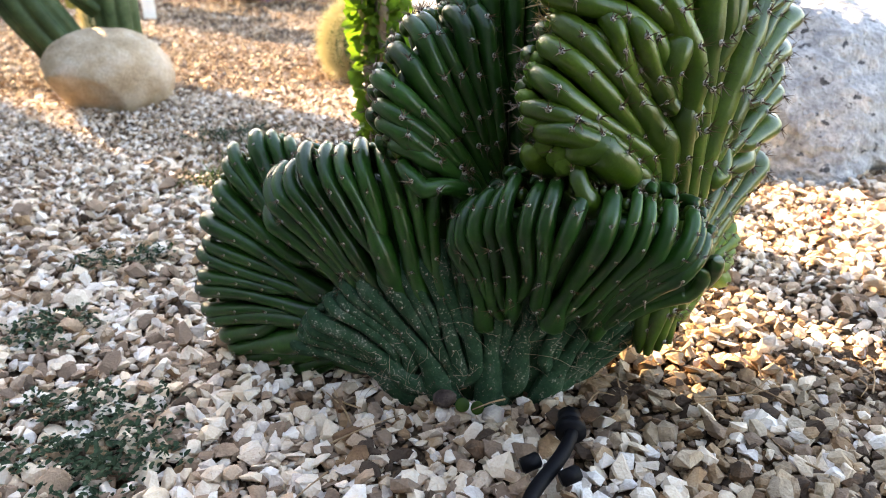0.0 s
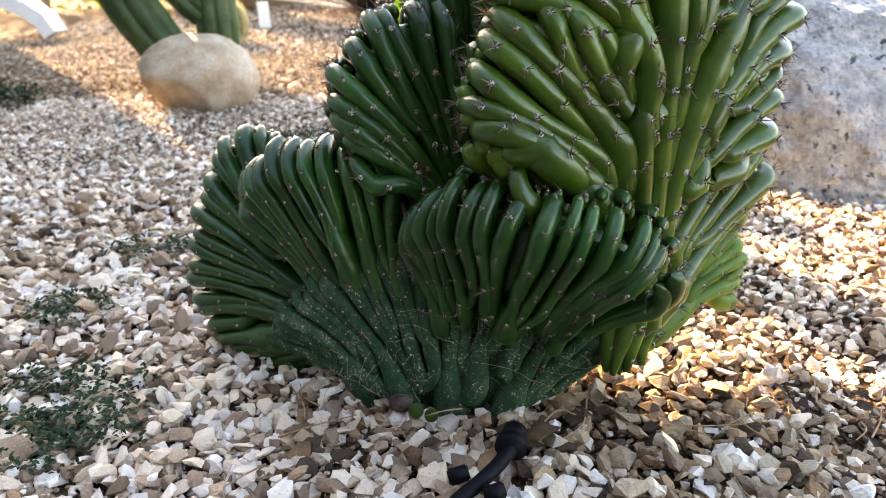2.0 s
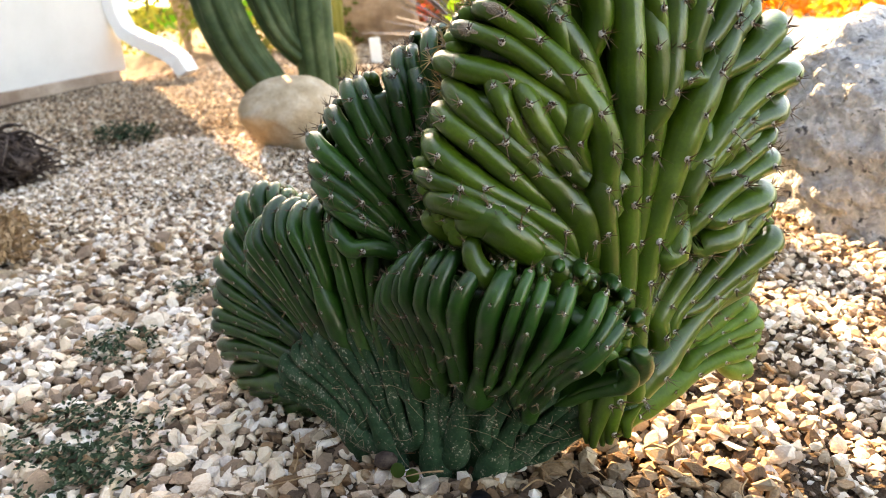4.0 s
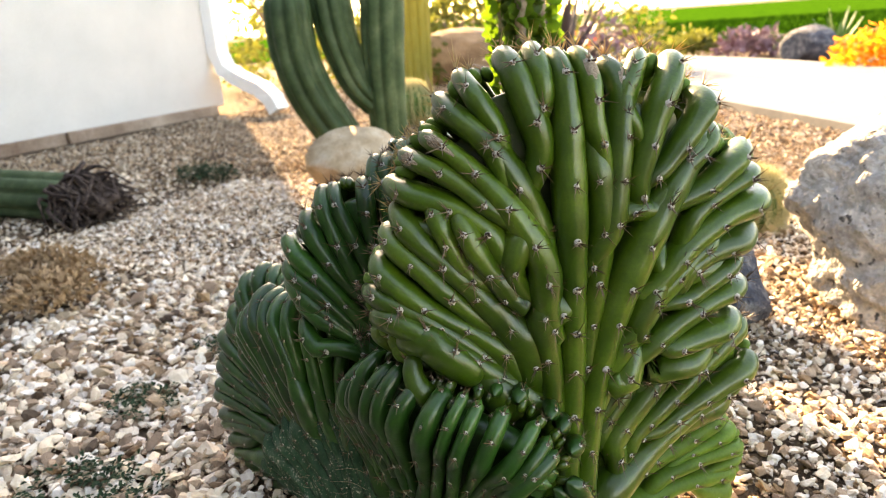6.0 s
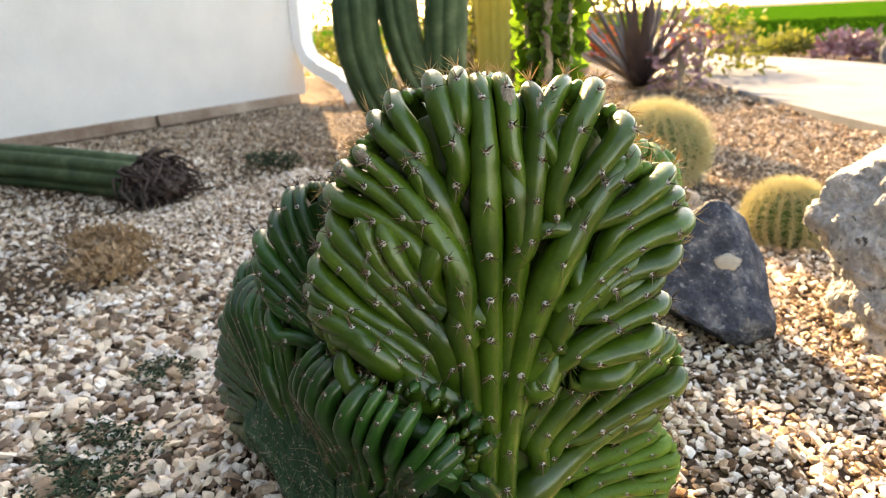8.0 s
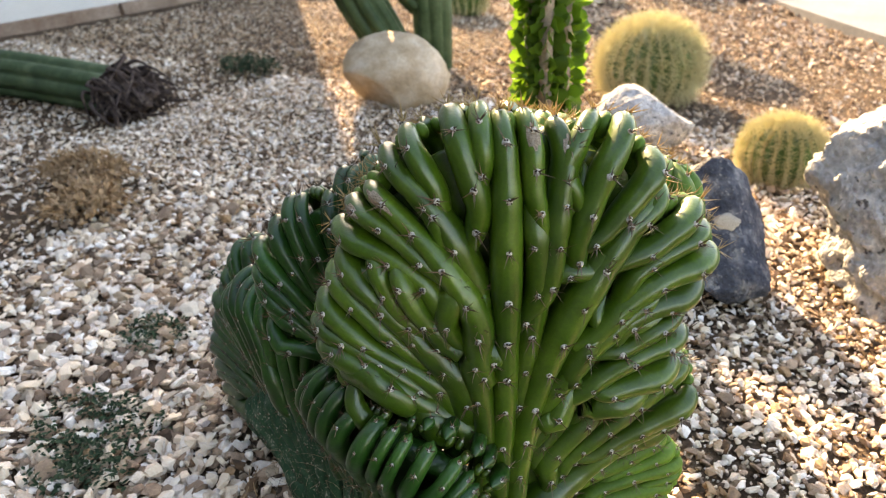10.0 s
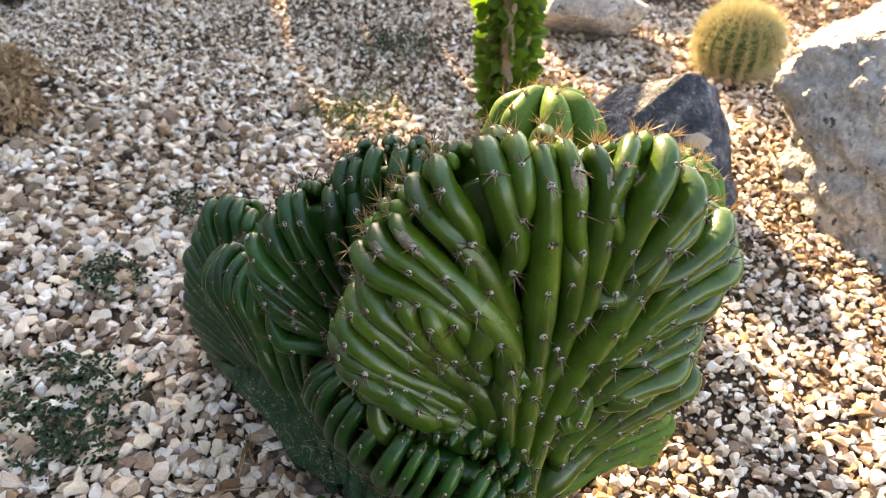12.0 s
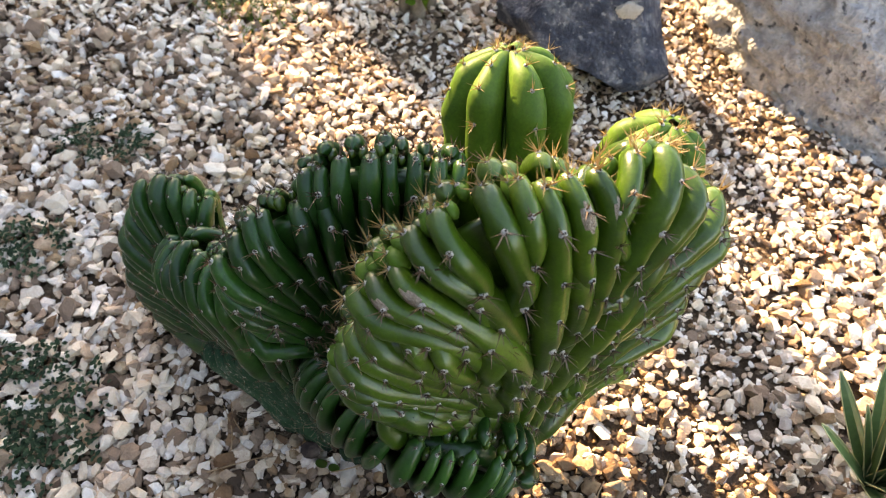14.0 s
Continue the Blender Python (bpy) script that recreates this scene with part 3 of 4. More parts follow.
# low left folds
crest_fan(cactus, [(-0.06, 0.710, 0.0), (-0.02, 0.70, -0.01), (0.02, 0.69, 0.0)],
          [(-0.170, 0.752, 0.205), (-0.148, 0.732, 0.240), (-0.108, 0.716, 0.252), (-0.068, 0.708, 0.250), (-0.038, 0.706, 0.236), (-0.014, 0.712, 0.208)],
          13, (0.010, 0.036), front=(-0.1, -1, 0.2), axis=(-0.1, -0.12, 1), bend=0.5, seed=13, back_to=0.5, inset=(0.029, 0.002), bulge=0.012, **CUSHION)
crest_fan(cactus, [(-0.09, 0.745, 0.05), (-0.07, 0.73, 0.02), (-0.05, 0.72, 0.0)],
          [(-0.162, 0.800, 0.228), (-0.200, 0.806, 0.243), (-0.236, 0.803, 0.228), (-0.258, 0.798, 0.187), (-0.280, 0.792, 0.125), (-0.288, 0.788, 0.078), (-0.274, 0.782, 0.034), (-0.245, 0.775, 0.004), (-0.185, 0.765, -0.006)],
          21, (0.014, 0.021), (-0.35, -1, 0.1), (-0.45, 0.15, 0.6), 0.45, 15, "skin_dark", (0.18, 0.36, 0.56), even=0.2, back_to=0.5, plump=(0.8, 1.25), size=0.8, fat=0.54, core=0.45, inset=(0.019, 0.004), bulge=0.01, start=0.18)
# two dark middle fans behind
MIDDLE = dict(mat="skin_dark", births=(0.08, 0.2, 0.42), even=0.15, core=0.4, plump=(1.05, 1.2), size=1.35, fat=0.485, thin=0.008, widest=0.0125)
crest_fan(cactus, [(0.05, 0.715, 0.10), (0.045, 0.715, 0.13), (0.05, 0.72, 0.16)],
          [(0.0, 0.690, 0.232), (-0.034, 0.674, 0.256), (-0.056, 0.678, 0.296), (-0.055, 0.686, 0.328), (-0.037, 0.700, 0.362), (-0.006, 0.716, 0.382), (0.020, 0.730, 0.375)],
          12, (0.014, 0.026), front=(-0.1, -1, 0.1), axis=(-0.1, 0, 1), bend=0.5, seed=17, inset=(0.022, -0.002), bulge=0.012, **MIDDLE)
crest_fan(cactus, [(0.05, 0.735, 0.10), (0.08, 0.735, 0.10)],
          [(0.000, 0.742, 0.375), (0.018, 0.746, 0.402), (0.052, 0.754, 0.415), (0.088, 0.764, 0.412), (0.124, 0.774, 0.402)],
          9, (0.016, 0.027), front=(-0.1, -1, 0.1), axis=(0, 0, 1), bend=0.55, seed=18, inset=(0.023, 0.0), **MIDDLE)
# trunk folds that spread from the ground
crest_fan(cactus, [(-0.040, 0.696, -0.02), (0.0, 0.682, -0.02), (0.045, 0.676, -0.02), (0.080, 0.680, -0.02), (0.105, 0.694, -0.02)],
          [(-0.175, 0.730, 0.040), (-0.140, 0.708, 0.085), (-0.055, 0.688, 0.148), (0.030, 0.680, 0.165), (0.120, 0.657, 0.150), (0.205, 0.672, 0.120), (0.228, 0.705, 0.085)],
          31, (0.024, 0.016), (0.05, -1, 0.1), (0, -0.1, 1), 0.42, 19, "skin_old", (0.10, 0.26, 0.46), spacing=0.030, back_to=0.7, name="trunk_fold", label="grey-green corky old trunk", plump=(0.6, 1.0), size=0.55, fat=0.54, even=0.34)
crest_fan(cactus, [(0.085, 0.690, -0.02), (0.115, 0.705, -0.02)], [(0.110, 0.690, 0.075), (0.150, 0.705, 0.070), (0.165, 0.720, 0.035)],
          7, (0.014, 0.012), (0.3, -1, 0.1), (0.3, 0, 1), 0.5, 23, "skin_old", (0.15, 0.3, 0.5), back_to=0.7, name="trunk_fold", label="small dark fold at the trunk foot", size=0.5)


rng = np.random.default_rng(71)
fibres = Soup()
for k in range(70):
    x = rng.uniform(-0.09, 0.18)
    z = 0.015 + 0.13 * rng.random() * (1 - abs(x - 0.04) / 0.22)
    p = np.array([x, 0.645 + 0.35 * (x - 0.045) ** 2 - 0.05 * z + rng.normal() * 0.003, z])
    d = rng.normal(size=3) * [1.0, 0.35, 0.8] * 0.010
    pth = spline([p, p + d + rng.normal(size=3) * 0.003, p + 2 * d + rng.normal(size=3) * 0.005], np.linspace(0, 1, 6))
    rr = np.linspace(0.0003, 0.00015, 6)
    fibres.add(*sweep(pth, np.tile([0.1, -1.0, 0.2], (6, 1)), rr, rr, 4))
tagged(fibres.ob("fibre_cover", MAT["scar"], cactus, True, "pale dry fibres caught on the old trunk"), kind="stuff")


def lobed_stem(parent, base, top, radius, ribs, mat, label, seed, golden=0.05):
    """A young column whose ribs swell apart and close over the tip."""
    rng = np.random.default_rng(seed)
    base, top = np.array(base), np.array(top)
    ax = unit(top - base)
    e1 = unit(np.cross(ax, [0.2, 1.0, 0.1]))
    e2 = np.cross(ax, e1)
    length = np.linalg.norm(top - base)
    body, felt, dark, spines, gold = Soup(), Soup(), Soup(), Soup(), Soup()
    u = np.linspace(0, 1, 16)
    q = np.linspace(0, 1.45, 12)[1:]
    rib_list = []
    for k in range(ribs):
        th = (k + rng.uniform(-0.12, 0.12)) * 2 * math.pi / ribs
        d = math.cos(th) * e1 + math.sin(th) * e2
        R = radius * 0.70 * rng.uniform(0.94, 1.05)
        rise = radius * rng.uniform(0.75, 1.0)
        side = base + ax * (length - rise) * u[:, None] + d * R * (0.85 + 0.15 * u[:, None])
        cap = base + ax * (length - rise + rise * 0.85 * np.sin(q))[:, None] + d * (R * np.cos(q))[:, None]
        path = np.vstack([side, cap])
        out = np.vstack([np.tile(d, (16, 1)), d * np.cos(q)[:, None] + ax * np.sin(q)[:, None]])
        rb = np.r_[np.full(16, 0.98 * math.pi * R / ribs), 0.98 * math.pi * R / ribs * np.clip(np.cos(q) * 0.8 + 0.25, 0.2, 1)]
        L = np.r_[0, np.cumsum(np.linalg.norm(np.diff(path, axis=0), axis=1))]
        ph = rng.uniform(0, 6.28)
        rn = np.r_[np.full(16, radius * 0.33), radius * 0.33 * np.clip(np.cos(q) * 0.7 + 0.35, 0.2, 1)] * (1 + 0.09 * np.cos(L * 2 * math.pi / 0.034 + ph))
        rib_list.append(sweep(path, out, rb, rn, 14))
        pos = L[-1] - rng.uniform(0.004, 0.012)
        while pos > 0.03:
            kk = min(len(path) - 1, int(np.searchsorted(L, pos)))
            o = unit(out[kk])
            areole(felt, dark, spines, gold, path[kk] + o * rn[kk] * 0.99, o, rng, rng.uniform(0.9, 1.2), L[-1] - pos < golden + radius)
            pos -= 0.034 if L[-1] - pos > 0.03 else 0.018
    core = sweep(np.array([base + ax * length * w for w in np.linspace(0, 0.93, 8)]), np.tile(e1, (8, 1)), radius * 0.7 * np.r_[np.ones(6), 0.85, 0.4], radius * 0.7 * np.r_[np.ones(6), 0.85, 0.4], 18)
    stem = mesh_ob("side_stem", *core, MAT[mat], parent, True, label)
    for v, f in rib_list:
        mesh_ob("rib", v, f, MAT[mat], stem, True)
    tagged(felt.ob("areole_wool", MAT["felt"], stem, True, "pale woolly areoles"), kind="stuff")
    tagged(dark.ob("spine_base_cover", MAT["dark"], stem), kind="stuff")
    if spines.n:
        tagged(spines.ob("spine_cover", MAT["spine"], stem, False, "short brown spines"), kind="stuff")
    tagged(gold.ob("golden_spine_cover", MAT["spine_gold"], stem, False, "longer golden spines"), kind="stuff")
    return stem


lobed_stem(cactus, (0.180, 0.755, 0.10), (0.143, 0.888, 0.436), 0.060, 8, "skin_young", "plain upright green ribbed stem", 2)
lobed_stem(cactus, (0.215, 0.745, 0.12), (0.292, 0.850, 0.420), 0.048, 7, "skin_young", "small leaning side stem", 4, 0.03)


# ---- ground ----
def relief(x, y):
    """Gentle unevenness of the gravel bed."""
    return 0.010 * noise.noise(Vector((x * 2.3, y * 2.3, 3.1))) + 0.006 * noise.noise(Vector((x * 6.1, y * 6.1, 7.7)))


gx = np.r_[-200, -60, -20, -8, np.arange(-4, 3.01, 0.1), 8, 20, 60, 200]
gy = np.r_[-200, -60, -20, -6, np.arange(-1, 7.01, 0.1), 9, 14, 30, 60, 200]
gv = np.array([(x, y, relief(x, y) - 0.012 if abs(x) < 5 and -1.5 < y < 7.5 else -0.012) for x in gx for y in gy])
i, j = np.meshgrid(np.arange(len(gx) - 1), np.arange(len(gy) - 1), indexing="ij")
nb = len(gy)
ground = mesh_ob("ground", gv, np.stack([i * nb + j, (i + 1) * nb + j, (i + 1) * nb + j + 1, i * nb + j + 1], -1).reshape(-1, 4), MAT["dirt"])
tagged(ground, "sandy brown dirt under the gravel bed", "ground", kind="structure")


def pebble_shapes(count, seed, points=12):
    """Angular chips: hulls of a few random points, flattened."""
    rng = np.random.default_rng(seed)
    shapes = []
    for _ in range(count):
        bm = bmesh.new()
        p = unit(rng.normal(size=(points, 3))) * rng.uniform(0.75, 1.0, (points, 1)) * np.array([1.0, rng.uniform(0.5, 0.88), rng.uniform(0.3, 0.6)])
        for q in p:
            bm.verts.new(q)
        bmesh.ops.convex_hull(bm, input=bm.verts)
        for v in [v for v in bm.verts if not v.link_faces]:
            bm.verts.remove(v)
        bmesh.ops.triangulate(bm, faces=bm.faces)
        bm.verts.index_update()
        shapes.append((np.array([v.co for v in bm.verts]), np.array([[v.index for v in f.verts] for f in bm.faces])))
        bm.free()
    return shapes


PEBBLES = pebble_shapes(40, 5, 15)
CHIPS = pebble_shapes(20, 6, 8)


def turn_matrix(rng):
    return np.array(Euler((rng.uniform(-0.75, 0.75), rng.uniform(-0.75, 0.75), rng.uniform(0, 6.28))).to_matrix())


def in_path(x, y):
    near = np.interp(y, PATH_NEAR_Y, PATH_NEAR_X)
    return x > near


PATH_NEAR_Y, PATH_NEAR_X = [2.4, 3.56, 4.2, 5.9, 9.5], [1.15, 0.41, -0.03, -1.05, -2.7]


def bare(x, y):
    """Where the stones lie thin and dirt shows."""
    return noise.noise(Vector((x * 1.7 + 4, y * 1.7, 0.4)))


def gravel(name, zones, seed, label, mat="stone", brown=None):
    rng = np.random.default_rng(seed)
    soup, other = Soup(), Soup()
    for x0, x1, y0, y1, count, small, large, skip in zones:
        xs, ys = rng.uniform(x0, x1, count), rng.uniform(y0, y1, count)
        for x, y in zip(xs, ys):
            if skip and skip(x, y):
                continue
            if in_path(x, y) and y > 2.4:
                continue
            b = bare(x, y)
            if b > 0.22 and x < -0.2 and rng.random() < 0.35:
                continue
            pool = PEBBLES if y0 < 1.0 and x0 > -1.5 else CHIPS
            v, f = pool[rng.integers(len(pool))]
            s = small + (large - small) * rng.random() ** 1.9
            if b > 0.05:
                s *= 0.75
            elif rng.random() < 0.03:
                s *= 1.5
            pick = other if brown and rng.random() < brown(x, y) else soup
            pick.add((v * s) @ turn_matrix(rng).T + [x, y, relief(x, y) - 0.012 + s * rng.uniform(0.25, 1.0)], f)
    if other.n:
        tagged(other.ob("brown_stone_mix", MAT["stone_mix"], None, False), "brown and rusty angular stones among the gravel, thicker in the shaded front right", "gravel", kind="stuff")
    ob = soup.ob(name, MAT[mat], None, False)
    return tagged(ob, label, "gravel", kind="stuff")


NEAR = (-0.42, 0.62, 0.48, 0.62)
gravel("gravel", [(-1.0, 0.95, 0.25, 1.3, 38000, 0.0048, 0.0175, None), (-1.6, 1.1, 1.3, 2.3, 42000, 0.007, 0.0165, None),
                  (-3.4, -1.0, -0.5, 2.3, 34000, 0.009, 0.017, None)], 21, "cream, tan and grey angular gravel chips", "stone",
       # Brown share grows front right: browner stones, plus shade put into the colour.
       lambda x, y: 0.08 + 0.72 * smooth01((x + 0.02) / 0.30) * smooth01((0.80 - y) / 0.12) + 0.25 * smooth01((bare(x * 1.6, y * 1.6) - 0.1) / 0.2))
gravel("brown_gravel", [(-3.4, 1.6, 2.25, 4.2, 34000, 0.008, 0.016, None), (-3.3, 0.0, 4.2, 6.5, 9000, 0.014, 0.022, None)], 22, "fine golden brown gravel at the back of the bed", "stone_far")

# ---- house ----
house = empty("house", pose(0, 0, 0), "white stucco house side with downspout at its corner", "house")
HX, HY = -3.55, 4.41
# Upper wall and roof are unseen; height raised to block sun and sky.
bm = bmesh.new()
m = Matrix.Translation((HX - 2.0, HY - 4.0, 2.82)) @ Matrix.Diagonal((4.0, 8.0, 5.56, 1))
bmesh.ops.create_cube(bm, size=1, matrix=m)
bmesh.ops.bevel(bm, geom=bm.edges[:], offset=0.012, segments=2, affect="EDGES")
part("wall", bm, MAT["stucco"], house, "plain white stucco wall")
bm = bmesh.new()
bmesh.ops.create_cube(bm, size=1, matrix=Matrix.Translation((HX - 2.0, HY - 4.0, 5.66)) @ Matrix.Diagonal((4.3, 8.2, 0.12, 1)))
part("roof", bm, MAT["wood"], house)
y = HY - 0.1
rng = np.random.default_rng(4)
while y > -1:
    ln = rng.uniform(0.7, 1.3)
    bm = bmesh.new()
    bmesh.ops.create_cube(bm, size=1, matrix=Matrix.Translation((HX + 0.012 + rng.uniform(0, 0.01), y - ln / 2, 0.02)) @ Matrix.Diagonal((0.03, ln - 0.02, 0.07, 1)) @ Matrix.Rotation(rng.uniform(-0.01, 0.01), 4, "X"))
    bmesh.ops.bevel(bm, geom=bm.edges[:], offset=0.004, segments=1, affect="EDGES")
    part("base_board", bm, MAT["wood"] if rng.random() < 0.6 else MAT["concrete"], house)
    y -= ln


# Wall added behind the camera, never seen, to cut light from the front.
bm = bmesh.new()
bmesh.ops.create_cube(bm, size=1, matrix=Matrix.Translation((-0.8, -1.4, 1.35)) @ Matrix.Diagonal((5.4, 0.16, 2.8, 1)))
bmesh.ops.bevel(bm, geom=bm.edges[:], offset=0.01, segments=2, affect="EDGES")
tagged(part("wall_south", bm, MAT["concrete"]), "plain grey wall added unseen behind the camera to cut front light", "wall", kind="structure")


def box_tube(points, w, d):
    p = np.asarray(points, float)
    tan = unit(np.gradient(p, axis=0))
    out = np.tile([0.0, 1.0, 0.0], (len(p), 1))
    bi = unit(np.cross(tan, out))
    o2 = np.cross(bi, tan)
    v, f = [], []
    for k in range(len(p)):
        v += [p[k] + bi[k] * a * w / 2 + o2[k] * b * d / 2 for a, b in ((-1, -1), (1, -1), (1, 1), (-1, 1))]
    for k in range(len(p) - 1):
        f += [(4 * k + q, 4 * k + (q + 1) % 4, 4 * k + 4 + (q + 1) % 4, 4 * k + 4 + q) for q in range(4)]
    return np.array(v), f + [(0, 1, 2, 3), tuple(range(4 * len(p) - 4, 4 * len(p)))]


sx = HX + 0.05
v, f = box_tube([(sx, HY - 0.05, 5.5), (sx, HY - 0.05, 0.42), (sx + 0.05, HY - 0.05, 0.30), (sx + 0.18, HY - 0.08, 0.24), (sx + 0.45, HY - 0.16, 0.16), (sx + 0.56, HY - 0.2, 0.10), (sx + 0.60, HY - 0.2, 0.02)], 0.09, 0.12)
mesh_ob("downspout", v, f, MAT["white_metal"], house, False, "white rectangular downspout with kicked-out foot")


# ---- rocks ----
def rock(name, place, dims, seed, mat, label, planes=9, rough=0.05, turn=0.0, tilt=(0, 0), sub=5, taper=0.0, faces=()):
    rng = np.random.default_rng(seed)
    bm = bmesh.new()
    bmesh.ops.create_icosphere(bm, subdivisions=sub, radius=1)
    cuts = [(unit(rng.normal(size=3)), rng.uniform(0.62, 0.9)) for _ in range(planes)] + [(unit(np.multiply(q, dims)), d) for q, d in faces]
    off = Vector(rng.uniform(-50, 50, 3))
    for v in bm.verts:
        p = np.array(v.co)
        for q, d in cuts:
            e = p @ q - d
            if e > 0:
                p = p - q * e * 0.97
        n = Vector(p)
        k = 1 + rough * (noise.fractal(n * 1.6 + off, 1.0, 2.0, 5) + 0.45 * noise.fractal(n * 7 + off, 0.9, 2.0, 4)) - 0.05 * rough / 0.1 * max(0.0, noise.noise(n * 11 + off) - 0.2)
        p = p * k
        w = 1 - taper * (p[2] + 1) / 2
        v.co = Vector((p[0] * w, p[1] * w, p[2]))
    bmesh.ops.transform(bm, matrix=pose(0, 0, 0, tilt[0], tilt[1], turn) @ Matrix.Diagonal((dims[0] / 2, dims[1] / 2, dims[2] / 2, 1)), verts=bm.verts)
    z0, z1 = min(v.co.z for v in bm.verts), max(v.co.z for v in bm.verts)
    ob = part(name, bm, MAT[mat], None, "", True)
    ob.location = (place[0], place[1], place[2] - z0 - 0.16 * (z1 - z0))
    return tagged(ob, label, "rock")


rock("boulder", (-0.985, 2.20, 0), (0.37, 0.30, 0.28), 8, "cream_rock", "rounded cream granite boulder resting on the gravel", 8, 0.045, 10)
rock("rock", (0.63, 1.50, 0), (0.60, 0.66, 0.46), 14, "grey_rock", "large pitted pale grey rock on sunlit gravel", 5, 0.14, 0, (0, 0), 6, 0.0, (((-0.1, -0.80, 0.58), 0.30), ((-0.52, -0.82, 0.24), 0.34), ((-0.80, -0.52, -0.1), 0.62), ((0.35, -0.75, 0.5), 0.45)))
dark_rock = rock("rock", (0.195, 1.44, 0), (0.35, 0.27, 0.27), 23, "dark_rock", "angular dark blue-grey rock with a pale lichen spot", 9, 0.07, 0, (0, 0), 5, 0.15, (((0.1, -0.85, 0.5), 0.5), ((0.85, -0.1, 0.5), 0.6), ((-0.6, -0.2, 0.75), 0.62)))
rock("rock", (-0.14, 2.06, 0), (0.30, 0.24, 0.20), 31, "grey_rock", "flat-topped grey rock beside the leafy stem", 12, 0.06, 15)
rock("rock", (-2.5, 6.3, 0), (1.1, 0.6, 0.55), 41, "brown_rock", "low brown boulder at the back of the bed", 8, 0.06, 20)


# lichen on the face that looks towards the walk
eye = dark_rock.matrix_basis.inverted() @ Vector((0.5, 0.15, 0.45))
aim = Vector((0.05, -0.02, 0.03))
hits = sorted(((v.co - aim).normalized().dot((eye - aim).normalized()), v.index) for v in dark_rock.data.vertices)
face = dark_rock.data.vertices[hits[-1][1]]
LICHEN = Matrix.Translation(face.co) @ (eye - aim).to_track_quat("Z", "Y").to_matrix().to_4x4()
spot = bmesh.new()
bmesh.ops.create_icosphere(spot, subdivisions=3, radius=1)
for v in spot.verts:
    v.co *= 1 + 0.3 * noise.fractal(v.co * 2, 0.8, 2.0, 3)
bmesh.ops.transform(spot, matrix=LICHEN @ Matrix.Diagonal((0.020, 0.014, 0.004, 1)), verts=spot.verts)
part("lichen_spot", spot, MAT["felt"], dark_rock, "pale grey lichen", True)


# ---- barrel cacti ----
def barrel_cactus(place, r, h, ribs, seed, label):
    rng = np.random.default_rng(seed)
    ob = empty("barrel_cactus", pose(*place), label, "cactus", "golden barrel cacti")
    nz, sides = 18, ribs * 6
    ph = np.linspace(-1.2, math.pi / 2, nz)
    v = []
    for q in ph:
        for a in np.arange(sides) * 2 * math.pi / sides:
            w = abs(math.cos(a * ribs / 2)) ** 0.7
            rr = r * math.cos(q) ** 0.8 * (0.84 + 0.16 * w) if q < 1.5 else 0.001
            v.append((rr * math.cos(a), rr * math.sin(a), h * 0.48 + h * 0.52 * math.sin(q)))
    i, j = np.meshgrid(np.arange(nz - 1), np.arange(sides), indexing="ij")
    j2 = (j + 1) % sides
    mesh_ob("body", v, np.stack([i * sides + j, i * sides + j2, (i + 1) * sides + j2, (i + 1) * sides + j], -1).reshape(-1, 4), MAT["barrel"], ob, True)
    sp = Soup()
    for k in range(ribs):
        a = k * 2 * math.pi / ribs
        for q in np.arange(-0.7, 1.5, 0.12):
            rr = r * max(0.03, math.cos(q)) ** 0.8
            p = np.array([rr * math.cos(a), rr * math.sin(a), h * 0.48 + h * 0.52 * math.sin(q)])
            o = np.array([math.cos(a) * math.cos(q), math.sin(a) * math.cos(q), math.sin(q)])
            for _ in range(20):
                spine_tris(sp, p, o + rng.normal(size=3) * 0.6, r * rng.uniform(0.2, 0.42), r * 0.009, rng)
    tagged(sp.ob("spine_cover", MAT["straw"], ob, False, "dense yellow spines"), kind="stuff")
    return ob


barrel_cactus((0.24, 2.00, -0.01), 0.086, 0.14, 20, 1, "small golden barrel cactus with yellow spines on gravel")
barrel_cactus((-0.25, 2.55, -0.01), 0.145, 0.23, 24, 2, "larger golden barrel cactus glowing with pale yellow spines")
barrel_cactus((-1.62, 3.75, -0.01), 0.11, 0.22, 18, 3, "small dark round cactus behind the columns")


# ---- column cacti ----
columns = empty("column_cactus", pose(0, 0, 0), "tall grey-green ribbed columnar cactus with several leaning stems", "cactus")
rib_column(columns, None, None, 0.088, 8, "column", "stem", path=[(-1.19, 2.54, -0.02), (-1.26, 2.50, 0.15), (-1.32, 2.46, 0.28), (-1.355, 2.43, 0.42), (-1.365, 2.42, 0.68)], areoles=False, depth=0.25, taper=0.9)
rib_column(columns, None, None, 0.085, 8, "column", "stem", path=[(-1.10, 2.62, -0.02), (-1.10, 2.62, 0.4), (-1.09, 2.64, 0.7), (-1.09, 2.65, 1.05)], areoles=False, depth=0.2)
rib_column(columns, None, None, 0.080, 8, "column", "stem", path=[(-1.13, 2.60, 0.24), (-1.18, 2.58, 0.30), (-1.235, 2.555, 0.45), (-1.265, 2.55, 0.65), (-1.25, 2.62, 1.0)], areoles=False, depth=0.25, taper=0.75)
gold_col = empty("golden_column_cactus", pose(0, 0, 0), "golden-spined columnar cactus far behind", "cactus")
rib_column(gold_col, None, None, 0.15, 12, "column_gold", "stem", path=[(-2.45, 5.35, 0), (-2.45, 5.35, 0.8), (-2.45, 5.35, 1.9)], areoles=False, depth=0.15)
